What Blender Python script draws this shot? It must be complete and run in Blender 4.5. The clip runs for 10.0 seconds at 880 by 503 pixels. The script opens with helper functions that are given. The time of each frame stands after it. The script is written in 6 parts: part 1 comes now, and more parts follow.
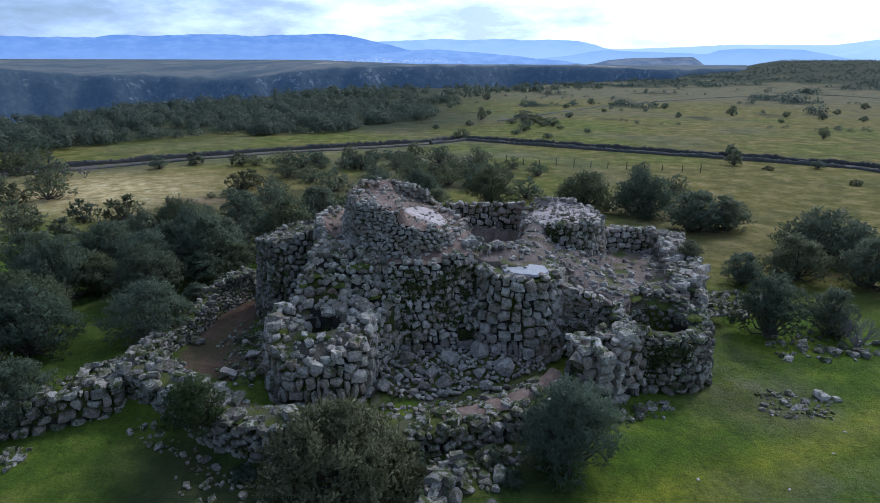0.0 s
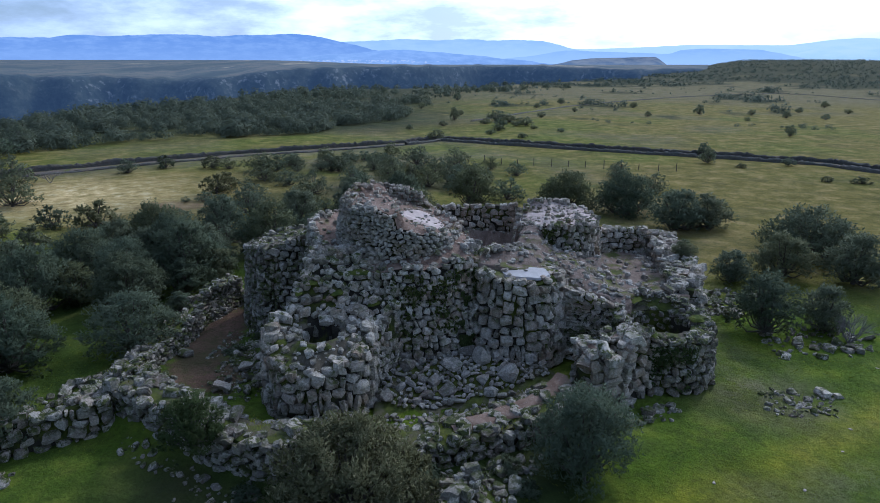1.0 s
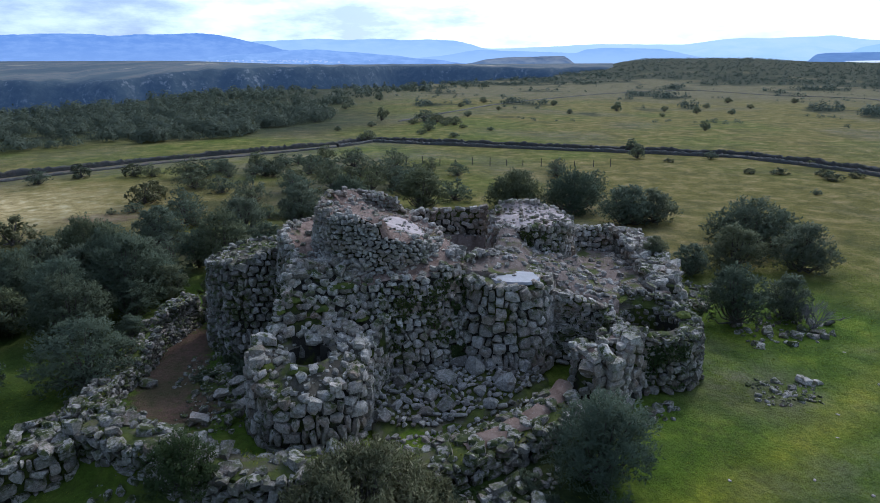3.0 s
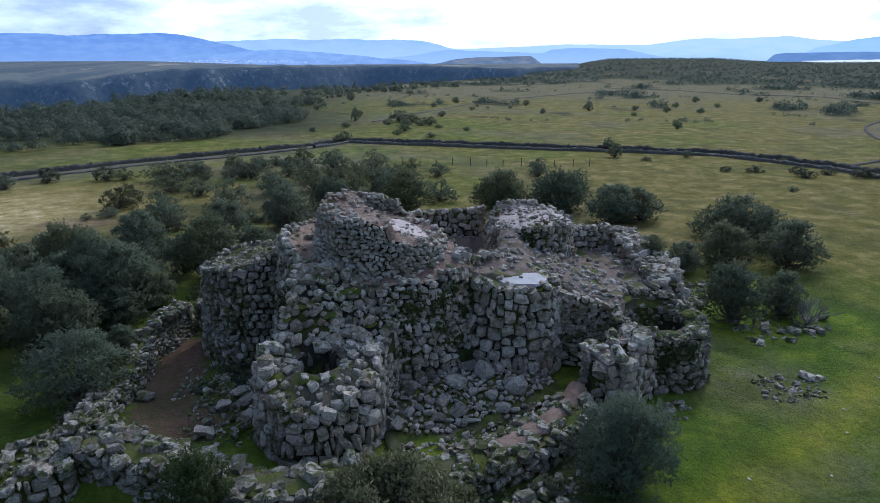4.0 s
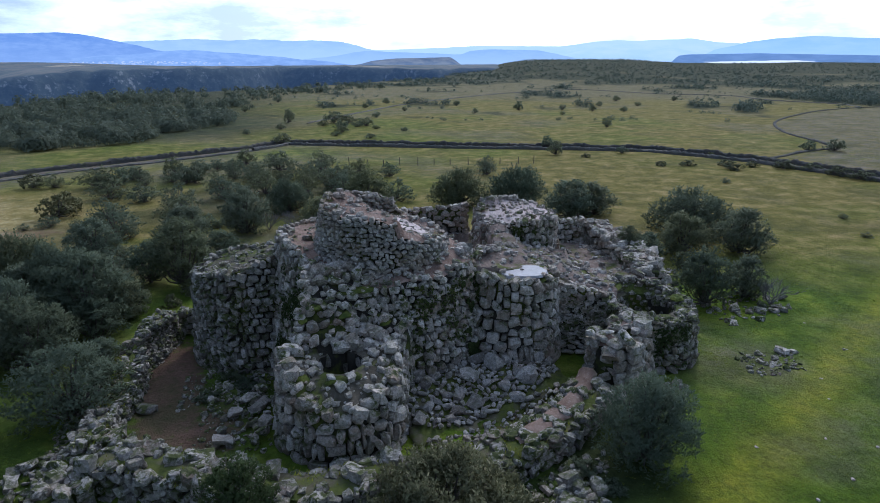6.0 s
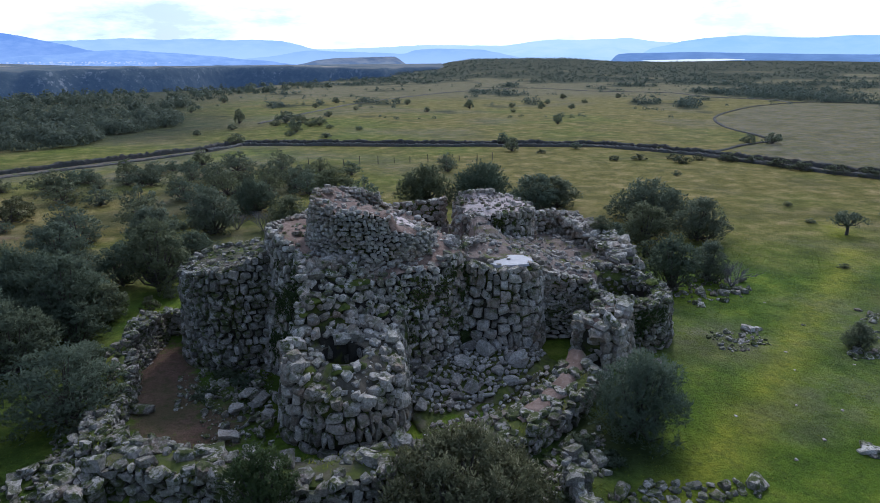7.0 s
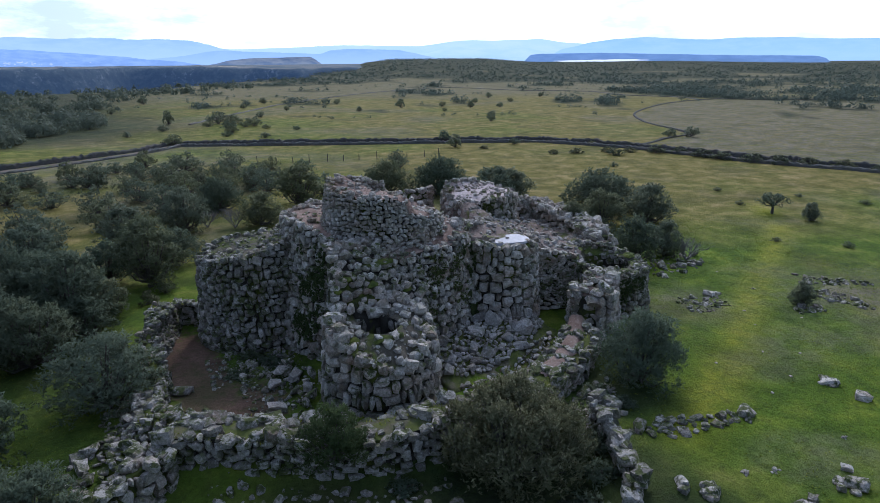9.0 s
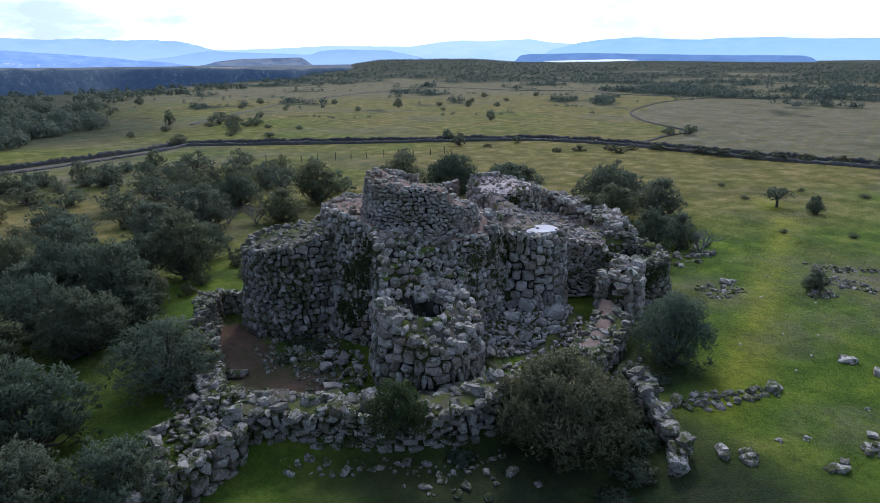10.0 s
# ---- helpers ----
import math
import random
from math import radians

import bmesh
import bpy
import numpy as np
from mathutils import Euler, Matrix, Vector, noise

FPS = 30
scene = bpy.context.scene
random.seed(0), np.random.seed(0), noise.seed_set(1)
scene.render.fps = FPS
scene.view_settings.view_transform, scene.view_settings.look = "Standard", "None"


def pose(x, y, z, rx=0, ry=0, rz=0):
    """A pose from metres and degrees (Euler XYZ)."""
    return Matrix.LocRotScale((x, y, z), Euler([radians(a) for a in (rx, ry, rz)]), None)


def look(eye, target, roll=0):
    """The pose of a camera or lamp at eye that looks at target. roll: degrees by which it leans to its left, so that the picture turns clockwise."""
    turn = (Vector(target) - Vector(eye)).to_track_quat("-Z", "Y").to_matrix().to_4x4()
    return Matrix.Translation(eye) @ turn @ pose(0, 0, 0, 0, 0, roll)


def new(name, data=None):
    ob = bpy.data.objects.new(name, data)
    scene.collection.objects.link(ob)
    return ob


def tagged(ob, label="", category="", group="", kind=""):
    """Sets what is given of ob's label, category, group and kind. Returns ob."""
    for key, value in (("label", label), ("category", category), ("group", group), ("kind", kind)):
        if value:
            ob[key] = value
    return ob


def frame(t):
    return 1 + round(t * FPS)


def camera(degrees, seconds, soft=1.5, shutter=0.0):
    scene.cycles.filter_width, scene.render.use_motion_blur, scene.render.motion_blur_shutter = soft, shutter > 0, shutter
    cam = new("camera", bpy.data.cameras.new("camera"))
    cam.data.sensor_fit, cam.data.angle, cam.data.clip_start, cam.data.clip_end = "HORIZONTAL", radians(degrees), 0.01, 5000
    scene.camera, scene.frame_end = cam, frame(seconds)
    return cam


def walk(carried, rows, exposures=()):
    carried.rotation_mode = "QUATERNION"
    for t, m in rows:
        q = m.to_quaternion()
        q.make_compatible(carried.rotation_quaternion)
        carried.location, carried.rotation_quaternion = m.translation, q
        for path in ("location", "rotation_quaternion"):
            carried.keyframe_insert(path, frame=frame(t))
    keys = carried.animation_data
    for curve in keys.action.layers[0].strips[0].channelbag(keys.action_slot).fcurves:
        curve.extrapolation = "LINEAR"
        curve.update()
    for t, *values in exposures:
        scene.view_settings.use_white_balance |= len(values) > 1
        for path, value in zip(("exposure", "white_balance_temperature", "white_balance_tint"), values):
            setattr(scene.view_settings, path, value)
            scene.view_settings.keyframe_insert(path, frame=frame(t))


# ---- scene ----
cam = camera(70.5, 10.0, 0.72)
PATH = [
    (0, (-0.021, 0.26, 20.724), (-0.064, 2.173, 20.142), 0.1),
    (0.5, (-1.086, 0.8, 20.711), (-1.093, 2.713, 20.129), 0.1),
    (1, (-2.089, 1.345, 20.681), (-2.034, 3.257, 20.1), 0.0),
    (1.5, (-3.113, 1.905, 20.688), (-2.989, 3.814, 20.106), -0.0),
    (2, (-4.157, 2.42, 20.704), (-3.968, 4.324, 20.123), -0.1),
    (2.5, (-5.226, 3.007, 20.697), (-4.972, 4.903, 20.115), -0.2),
    (4, (-8.541, 4.837, 20.641), (-8.14, 6.708, 20.058), -0.3),
    (4.5, (-9.689, 5.296, 20.607), (-9.228, 7.153, 20.024), -0.3),
    (5, (-10.963, 5.652, 20.563), (-10.441, 7.493, 19.981), -0.3),
    (6.5, (-15.204, 5.72, 20.432), (-14.507, 7.502, 19.85), -0.4),
    (7, (-16.78, 5.558, 20.355), (-15.999, 7.304, 19.771), -0.5),
    (7.5, (-18.474, 5.35, 20.296), (-17.611, 7.057, 19.711), -0.5),
    (8, (-20.264, 5.09, 20.23), (-19.336, 6.763, 19.645), -0.6),
    (8.5, (-22.146, 4.992, 20.15), (-21.172, 6.638, 19.566), -0.5),
    (9, (-24.113, 4.937, 20.112), (-23.113, 6.568, 19.527), -0.5),
    (9.5, (-26.159, 4.906, 20.033), (-25.144, 6.528, 19.448), -0.5),
    (10, (-28.265, 4.847, 19.952), (-27.24, 6.463, 19.368), -0.6),
]
walk(cam, [(t, look(eye, target, roll)) for t, eye, target, roll in PATH], ((0.0, -0.08, 5240, 12), (5.0, -0.04, 5340, 13), (10.0, 0.07, 5380, 16)))

# ---- light ----
SUN_AZ, SUN_EL = 38.0, 42.0          # degrees right of the first view, and above the horizon
world = bpy.data.worlds.new("world")
scene.world = world
world.use_nodes = True


class Nodes:
    """Small builder for a node tree."""

    def __init__(self, tree):
        self.tree = tree

    def add(self, kind, **values):
        node = self.tree.nodes.new(kind)
        for key, value in values.items():
            if key in node.inputs:
                node.inputs[key].default_value = value
        return node

    def link(self, a, b):
        self.tree.links.new(a, b)

    def coords(self, which="Object"):
        return self.add("ShaderNodeTexCoord").outputs[which]

    def place(self):
        return self.add("ShaderNodeNewGeometry").outputs["Position"]

    def noise(self, vec, scale, detail=4.0, rough=0.55):
        n = self.add("ShaderNodeTexNoise", Scale=scale, Detail=detail, Roughness=rough)
        self.link(vec, n.inputs["Vector"])
        return n.outputs["Fac"]

    def ramp(self, fac, *stops):
        r = self.add("ShaderNodeValToRGB").color_ramp
        node = self.tree.nodes[-1]
        while len(r.elements) < len(stops):
            r.elements.new(0.5)
        for e, (p, c) in zip(r.elements, stops):
            e.position = p
            e.color = (c, c, c, 1) if isinstance(c, (int, float)) else (*c, 1)
        self.link(fac, node.inputs["Fac"])
        return node.outputs["Color"]

    def mix(self, fac, a, b, blend="MIX"):
        m = self.tree.nodes.new("ShaderNodeMix")
        m.data_type, m.blend_type = "RGBA", blend
        for sock, value in ((m.inputs[0], fac), (m.inputs[6], a), (m.inputs[7], b)):
            if isinstance(value, (int, float)):
                sock.default_value = value
            elif isinstance(value, tuple):
                sock.default_value = (*value, 1)
            else:
                self.link(value, sock)
        return m.outputs[2]

    def math(self, op, a, b=0.0, clamp=False):
        m = self.tree.nodes.new("ShaderNodeMath")
        m.operation, m.use_clamp = op, clamp
        for sock, value in ((m.inputs[0], a), (m.inputs[1], b)):
            if isinstance(value, (int, float)):
                sock.default_value = value
            else:
                self.link(value, sock)
        return m.outputs[0]

    def attribute(self, name):
        a = self.tree.nodes.new("ShaderNodeAttribute")
        a.attribute_name = name
        return a.outputs["Fac"]

    def bump(self, height, strength, distance):
        b = self.add("ShaderNodeBump", Strength=strength, Distance=distance)
        self.link(height, b.inputs["Height"])
        return b.outputs["Normal"]


def sky():
    n = Nodes(world.node_tree)
    out = world.node_tree.nodes["World Output"]
    clear = world.node_tree.nodes["Background"]
    tex = n.add("ShaderNodeTexSky")
    tex.sky_type, tex.sun_disc = "NISHITA", False
    tex.sun_elevation, tex.sun_rotation = radians(SUN_EL), radians(SUN_AZ)
    tex.altitude = 400
    n.link(tex.outputs["Color"], clear.inputs["Color"])
    clear.inputs["Strength"].default_value = 0.10
    vec = n.coords("Generated")
    stretch = n.add("ShaderNodeMapping")
    stretch.inputs["Scale"].default_value = (1.0, 1.0, 3.4)
    n.link(vec, stretch.inputs["Vector"])
    puffs = n.noise(stretch.outputs["Vector"], 4.2, 9.0, 0.62)
    split = n.add("ShaderNodeSeparateXYZ")
    n.link(vec, split.inputs[0])
    # the cloud deck closes towards the sun and overhead, and opens a little low on the far left
    toward = n.add("ShaderNodeVectorMath")
    toward.operation = "DOT_PRODUCT"
    az, el = radians(SUN_AZ), radians(SUN_EL * 0.5)
    toward.inputs[1].default_value = (math.sin(az) * math.cos(el), math.cos(az) * math.cos(el), math.sin(el))
    n.link(vec, toward.inputs[0])
    glow = toward.outputs["Value"]
    deck = n.math("ADD", puffs, n.math("MULTIPLY", glow, 0.30))
    fac = n.ramp(deck, (0.52, 0.62), (0.66, 0.99))
    cloud = n.add("ShaderNodeBackground")
    tint = n.ramp(glow, (0.3, (0.66, 0.80, 1.0)), (0.92, (1.0, 0.99, 0.97)))
    grey = n.ramp(puffs, (0.40, (0.80, 0.89, 1.0)), (0.58, (1.0, 1.0, 1.0)))
    n.link(n.mix(1.0, tint, grey, "MULTIPLY"), cloud.inputs["Color"])
    # the deck is dimmer away from the sun
    power = n.math("MULTIPLY", n.ramp(n.math("ADD", n.math("MULTIPLY", glow, 0.5), 0.5), (0.0, 0.24), (0.5, 0.33), (0.64, 0.43), (1.0, 0.93)), 1.9)
    n.link(n.math("MULTIPLY", power, n.ramp(puffs, (0.40, 0.72), (0.60, 1.15))), cloud.inputs["Strength"])
    both = n.add("ShaderNodeMixShader")
    n.link(fac, both.inputs[0])
    n.link(clear.outputs[0], both.inputs[1])
    n.link(cloud.outputs[0], both.inputs[2])
    n.link(both.outputs[0], out.inputs["Surface"])


sky()
sun = new("sun", bpy.data.lights.new("sun", "SUN"))
sun.data.energy, sun.data.angle, sun.data.color = 1.8, radians(9), (1.0, 0.93, 0.84)
az_, el_ = radians(SUN_AZ), radians(SUN_EL)
sun.matrix_world = look((40, 60, 60), (40 - math.sin(az_) * math.cos(el_), 60 - math.cos(az_) * math.cos(el_), 60 - math.sin(el_)))


# ---- materials ----
def material(name, rough=0.9):
    m = bpy.data.materials.new(name)
    m.use_nodes = True
    n = Nodes(m.node_tree)
    b = m.node_tree.nodes["Principled BSDF"]
    b.inputs["Roughness"].default_value = rough
    b.inputs["Specular IOR Level"].default_value = 0.25
    return m, n, b


def up_of(n):
    s = n.add("ShaderNodeSeparateXYZ")
    n.link(n.add("ShaderNodeNewGeometry").outputs["Normal"], s.inputs[0])
    return s.outputs["Z"]


def rock_material(name, dark, mid, light, moss=1.0, warm=0.35, lichen=0.7):
    m, n, b = material(name, 0.92)
    each = n.math("FRACT", n.math("ADD", n.add("ShaderNodeObjectInfo").outputs["Random"],
                                  n.add("ShaderNodeNewGeometry").outputs["Random Per Island"]))
    col = n.ramp(each, (0.0, dark), (0.35, mid), (0.8, light), (1.0, mid))
    p = n.place()
    shift = n.add("ShaderNodeVectorMath")
    shift.operation = "ADD"
    n.link(p, shift.inputs[0])
    n.link(n.math("MULTIPLY", each, 37.0), shift.inputs[1])
    own = shift.outputs[0]
    # rust and brown stain in broad patches
    stain = n.ramp(n.noise(p, 0.55, 4, 0.65), (0.46, 0.0), (0.68, warm))
    col = n.mix(stain, col, (0.30, 0.185, 0.115))
    grain = n.noise(own, 8.0, 8, 0.75)
    col = n.mix(0.75, col, n.ramp(grain, (0.33, 0.22), (0.67, 0.78)), "OVERLAY")
    # pale crusts of lichen
    crust = n.ramp(n.noise(own, 5.5, 8, 0.72), (0.52, 0.0), (0.66, lichen * 0.7))
    col = n.mix(crust, col, (0.64, 0.60, 0.54))
    # moss on ledges and in damp patches of the face
    damp = n.ramp(n.noise(p, 0.32, 5, 0.65), (0.46, 0.0), (0.62, 1.0))
    speck = n.ramp(n.noise(p, 2.4, 6, 0.7), (0.44, 0.0), (0.58, 1.0))
    ledge = n.ramp(up_of(n), (0.0, 0.35), (0.65, 1.0))
    where = n.math("MULTIPLY", n.math("MULTIPLY", n.math("ADD", damp, 0.40), speck), ledge)
    col = n.mix(n.math("MULTIPLY", where, moss, True), col, n.ramp(n.noise(p, 3.0, 3), (0.3, (0.030, 0.042, 0.012)), (0.7, (0.105, 0.115, 0.035))))
    # dark weathering streaks
    dirt = n.ramp(n.noise(own, 3.2, 8, 0.75), (0.54, 0.0), (0.66, 0.5))
    col = n.mix(dirt, col, (0.055, 0.05, 0.045))
    n.link(col, b.inputs["Base Color"])
    n.link(n.bump(n.math("ADD", grain, n.noise(p, 3.5, 6, 0.7)), 1.0, 0.10), b.inputs["Normal"])
    return m


ROCK = rock_material("basalt", (0.19, 0.166, 0.139), (0.37, 0.328, 0.28), (0.60, 0.54, 0.468), 1.3, 0.6)
ROCK_MOSSY = rock_material("mossy_basalt", (0.12, 0.107, 0.092), (0.245, 0.22, 0.19), (0.43, 0.39, 0.34), 2.1, 0.35)
ROCK_FIELD = rock_material("field_wall_basalt", (0.07, 0.066, 0.064), (0.12, 0.113, 0.108), (0.18, 0.17, 0.16), 0.6, 0.2, 0.12)
ROCK_KEEP = rock_material("keep_basalt", (0.24, 0.214, 0.182), (0.36, 0.323, 0.278), (0.52, 0.475, 0.412), 0.8, 0.5)
ROCK_RUBBLE = rock_material("rubble_basalt", (0.15, 0.133, 0.115), (0.285, 0.257, 0.226), (0.50, 0.455, 0.405), 0.5, 0.35)


def soil_material(name, a, b_col, pebble, moss):
    m, n, b = material(name, 0.97)
    p = n.place()
    col = n.mix(n.ramp(n.noise(p, 1.3, 6, 0.65), (0.35, 0.0), (0.65, 1.0)), a, b_col)
    col = n.mix(n.ramp(n.noise(p, 7.0, 6, 0.75), (0.55, 0.0), (0.68, 0.8)), col, pebble)
    col = n.mix(n.ramp(n.noise(p, 0.55, 5, 0.6), (0.62 - 0.2 * moss, 0.0), (0.72 - 0.2 * moss, 0.9)), col, n.ramp(n.noise(p, 2.2, 4), (0.35, (0.045, 0.066, 0.010)), (0.65, (0.105, 0.118, 0.018))))
    n.link(col, b.inputs["Base Color"])
    n.link(n.bump(n.noise(p, 8.0, 8, 0.75), 0.9, 0.12), b.inputs["Normal"])
    return m


JOINT = soil_material("joint_earth", (0.026, 0.023, 0.018), (0.045, 0.039, 0.029), (0.075, 0.065, 0.05), 0.7)
EARTH = soil_material("bare_earth", (0.15, 0.095, 0.068), (0.29, 0.205, 0.16), (0.40, 0.33, 0.285), 0.12)
CAP_MOSS = soil_material("mossy_earth", (0.07, 0.06, 0.043), (0.13, 0.11, 0.08), (0.20, 0.18, 0.15), 0.8)
TERRACE_EARTH = soil_material("terrace_earth", (0.13, 0.092, 0.07), (0.27, 0.205, 0.168), (0.36, 0.305, 0.265), 0.58)
GRASSY = soil_material("grassy_earth", (0.10, 0.085, 0.055), (0.15, 0.13, 0.075), (0.20, 0.19, 0.14), 1.15)
LANE_EARTH = soil_material("lane_earth", (0.10, 0.075, 0.055), (0.15, 0.118, 0.09), (0.22, 0.185, 0.15), 0.5)
GRAVEL = soil_material("pale_gravel", (0.37, 0.285, 0.25), (0.56, 0.465, 0.425), (0.62, 0.55, 0.52), 0.0)


def plaster(name, low, high, dirt, rough):
    m, n, b = material(name, rough)
    p = n.place()
    col = n.ramp(n.noise(p, 1.6, 6, 0.6), (0.3, low), (0.7, high))
    col = n.mix(n.ramp(n.noise(p, 6.0, 5, 0.7), (0.60, 0.0), (0.72, 0.7)), col, dirt)
    n.link(col, b.inputs["Base Color"])
    n.link(n.bump(n.noise(p, 6.0, 6, 0.7), 0.5, 0.05), b.inputs["Normal"])
    return m


MORTAR = plaster("pale_mortar", (0.37, 0.29, 0.26), (0.54, 0.455, 0.42), (0.28, 0.19, 0.16), 0.85)
PLASTER = plaster("lime_plaster", (0.29, 0.272, 0.27), (0.43, 0.41, 0.41), (0.22, 0.19, 0.18), 0.38)


def leaf_material(name, dark, light, dry):
    m, n, b = material(name, 0.75)
    b.inputs["Specular IOR Level"].default_value = 0.12
    p = n.place()
    each = n.add("ShaderNodeNewGeometry").outputs["Random Per Island"]
    col = n.ramp(each, (0.0, dark), (0.75, light), (1.0, dry))
    col = n.mix(n.ramp(n.noise(p, 0.9, 3), (0.35, 0.0), (0.7, 0.4)), col, dark)
    hue = n.ramp(n.add("ShaderNodeObjectInfo").outputs["Random"], (0.0, (0.86, 0.94, 0.95)), (0.5, (1.0, 1.0, 1.0)), (1.0, (1.16, 1.07, 0.86)))
    col = n.mix(1.0, col, hue, "MULTIPLY")
    n.link(col, b.inputs["Base Color"])
    soft = n.add("ShaderNodeBsdfTranslucent")
    n.link(col, soft.inputs["Color"])
    both = n.add("ShaderNodeMixShader")
    both.inputs[0].default_value = 0.42
    out = m.node_tree.nodes["Material Output"]
    n.link(b.outputs[0], both.inputs[1])
    n.link(soft.outputs[0], both.inputs[2])
    n.link(both.outputs[0], out.inputs["Surface"])
    return m


LEAF = leaf_material("olive_leaf", (0.128, 0.152, 0.100), (0.165, 0.190, 0.126), (0.202, 0.226, 0.156))
LEAF_DARK = leaf_material("oak_leaf", (0.098, 0.12, 0.076), (0.13, 0.155, 0.098), (0.165, 0.188, 0.12))
LEAF_DRY = leaf_material("dry_leaf", (0.092, 0.102, 0.058), (0.155, 0.164, 0.096), (0.29, 0.29, 0.19))
LEAF_GREEN = leaf_material("bush_leaf", (0.055, 0.080, 0.030), (0.078, 0.108, 0.040), (0.105, 0.135, 0.055))
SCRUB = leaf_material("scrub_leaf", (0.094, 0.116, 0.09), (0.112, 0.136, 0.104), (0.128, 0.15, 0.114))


def bark_material():
    m, n, b = material("bark", 0.95)
    p = n.place()
    n.link(n.ramp(n.noise(p, 7.0, 6, 0.7), (0.3, (0.045, 0.038, 0.032)), (0.7, (0.14, 0.125, 0.11))), b.inputs["Base Color"])
    n.link(n.bump(n.noise(p, 18.0, 5), 0.8, 0.04), b.inputs["Normal"])
    return m


BARK = bark_material()


def twig_material():
    m, n, b = material("grey_twig", 0.9)
    n.link(n.ramp(n.noise(n.place(), 3.0, 4), (0.3, (0.15, 0.135, 0.13)), (0.7, (0.27, 0.245, 0.24))), b.inputs["Base Color"])
    return m


TWIG = twig_material()
IVY = leaf_material("ivy_leaf", (0.032, 0.045, 0.013), (0.06, 0.078, 0.024), (0.10, 0.105, 0.036))
GRASS = leaf_material("grass_blade", (0.13, 0.16, 0.012), (0.17, 0.195, 0.018), (0.25, 0.23, 0.05))


def ground_material():
    m, n, b = material("meadow", 0.97)
    b.inputs["Specular IOR Level"].default_value = 0.08
    p = n.place()
    big = n.noise(p, 0.035, 5, 0.6)
    middle = n.noise(p, 0.28, 6, 0.65)
    fine = n.noise(p, 4.0, 7, 0.75)
    green = n.ramp(middle, (0.30, (0.042, 0.074, 0.008)), (0.5, (0.090, 0.137, 0.013)), (0.62, (0.142, 0.180, 0.018)), (0.78, (0.20, 0.185, 0.042)))
    tan = n.ramp(middle, (0.3, (0.104, 0.094, 0.017)), (0.5, (0.172, 0.142, 0.036)), (0.72, (0.34, 0.25, 0.105)))
    dry = n.math("ADD", n.attribute("dry"), n.math("MULTIPLY", n.math("SUBTRACT", n.ramp(big, (0.38, 0.0), (0.62, 1.0)), 0.4), 0.55), True)
    col = n.mix(dry, green, tan)
    col = n.mix(n.math("MULTIPLY", n.attribute("trod"), n.ramp(n.noise(p, 0.8, 5, 0.6), (0.35, 0.45), (0.6, 1.0)), True), col, n.ramp(middle, (0.3, (0.17, 0.19, 0.010)), (0.7, (0.27, 0.25, 0.03))))
    col = n.mix(n.math("MULTIPLY", n.attribute("stony"), n.ramp(n.noise(p, 0.5, 6, 0.7), (0.40, 0.25), (0.58, 1.0)), True), col, n.ramp(n.noise(p, 0.16, 5, 0.65), (0.35, (0.115, 0.105, 0.066)), (0.65, (0.20, 0.166, 0.122))))
    # scrub cover, and shade by the walls and bushes painted as dark ground
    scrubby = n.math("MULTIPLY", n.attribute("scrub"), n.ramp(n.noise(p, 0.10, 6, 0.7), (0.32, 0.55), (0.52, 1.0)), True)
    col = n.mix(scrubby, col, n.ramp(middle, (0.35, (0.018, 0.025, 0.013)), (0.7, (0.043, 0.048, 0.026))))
    bare = n.math("ADD", n.attribute("soil"), n.math("MULTIPLY", n.math("SUBTRACT", n.noise(p, 1.6, 7, 0.75), 0.5), 1.5))
    bare = n.math("MULTIPLY", n.ramp(bare, (0.35, 0.0), (0.6, 1.0)), n.ramp(n.attribute("soil"), (0.02, 0.0), (0.2, 1.0)))
    col = n.mix(bare, col, n.ramp(middle, (0.3, (0.088, 0.053, 0.038)), (0.7, (0.165, 0.104, 0.074))))
    col = n.mix(0.55, col, n.ramp(fine, (0.28, 0.2), (0.72, 0.8)), "OVERLAY")
    col = n.mix(0.5, col, n.ramp(n.noise(p, 14.0, 5, 0.8), (0.3, 0.22), (0.7, 0.78)), "OVERLAY")
    col = n.mix(n.ramp(n.noise(p, 0.085, 6, 0.7), (0.50, 0.0), (0.66, 0.55)), col, (0.060, 0.066, 0.022))
    tufts = n.ramp(n.noise(p, 1.4, 6, 0.7), (0.50, 0.0), (0.64, 0.45))
    col = n.mix(tufts, col, n.ramp(big, (0.4, (0.035, 0.055, 0.010)), (0.6, (0.06, 0.065, 0.02))))
    # dry grass, its colour brightened to stand in for sunlight on the field
    pale = n.math("MULTIPLY", n.attribute("sunlit_straw"), n.ramp(n.noise(p, 0.22, 6, 0.7), (0.34, 0.25), (0.52, 1.0)), True)
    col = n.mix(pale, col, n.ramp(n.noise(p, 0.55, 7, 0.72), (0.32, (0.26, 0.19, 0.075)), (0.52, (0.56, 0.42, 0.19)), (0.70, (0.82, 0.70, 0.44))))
    n.link(col, b.inputs["Base Color"])
    n.link(n.bump(n.math("ADD", fine, n.noise(p, 1.6, 6, 0.7)), 1.0, 0.16), b.inputs["Normal"])
    return m


MEADOW = ground_material()


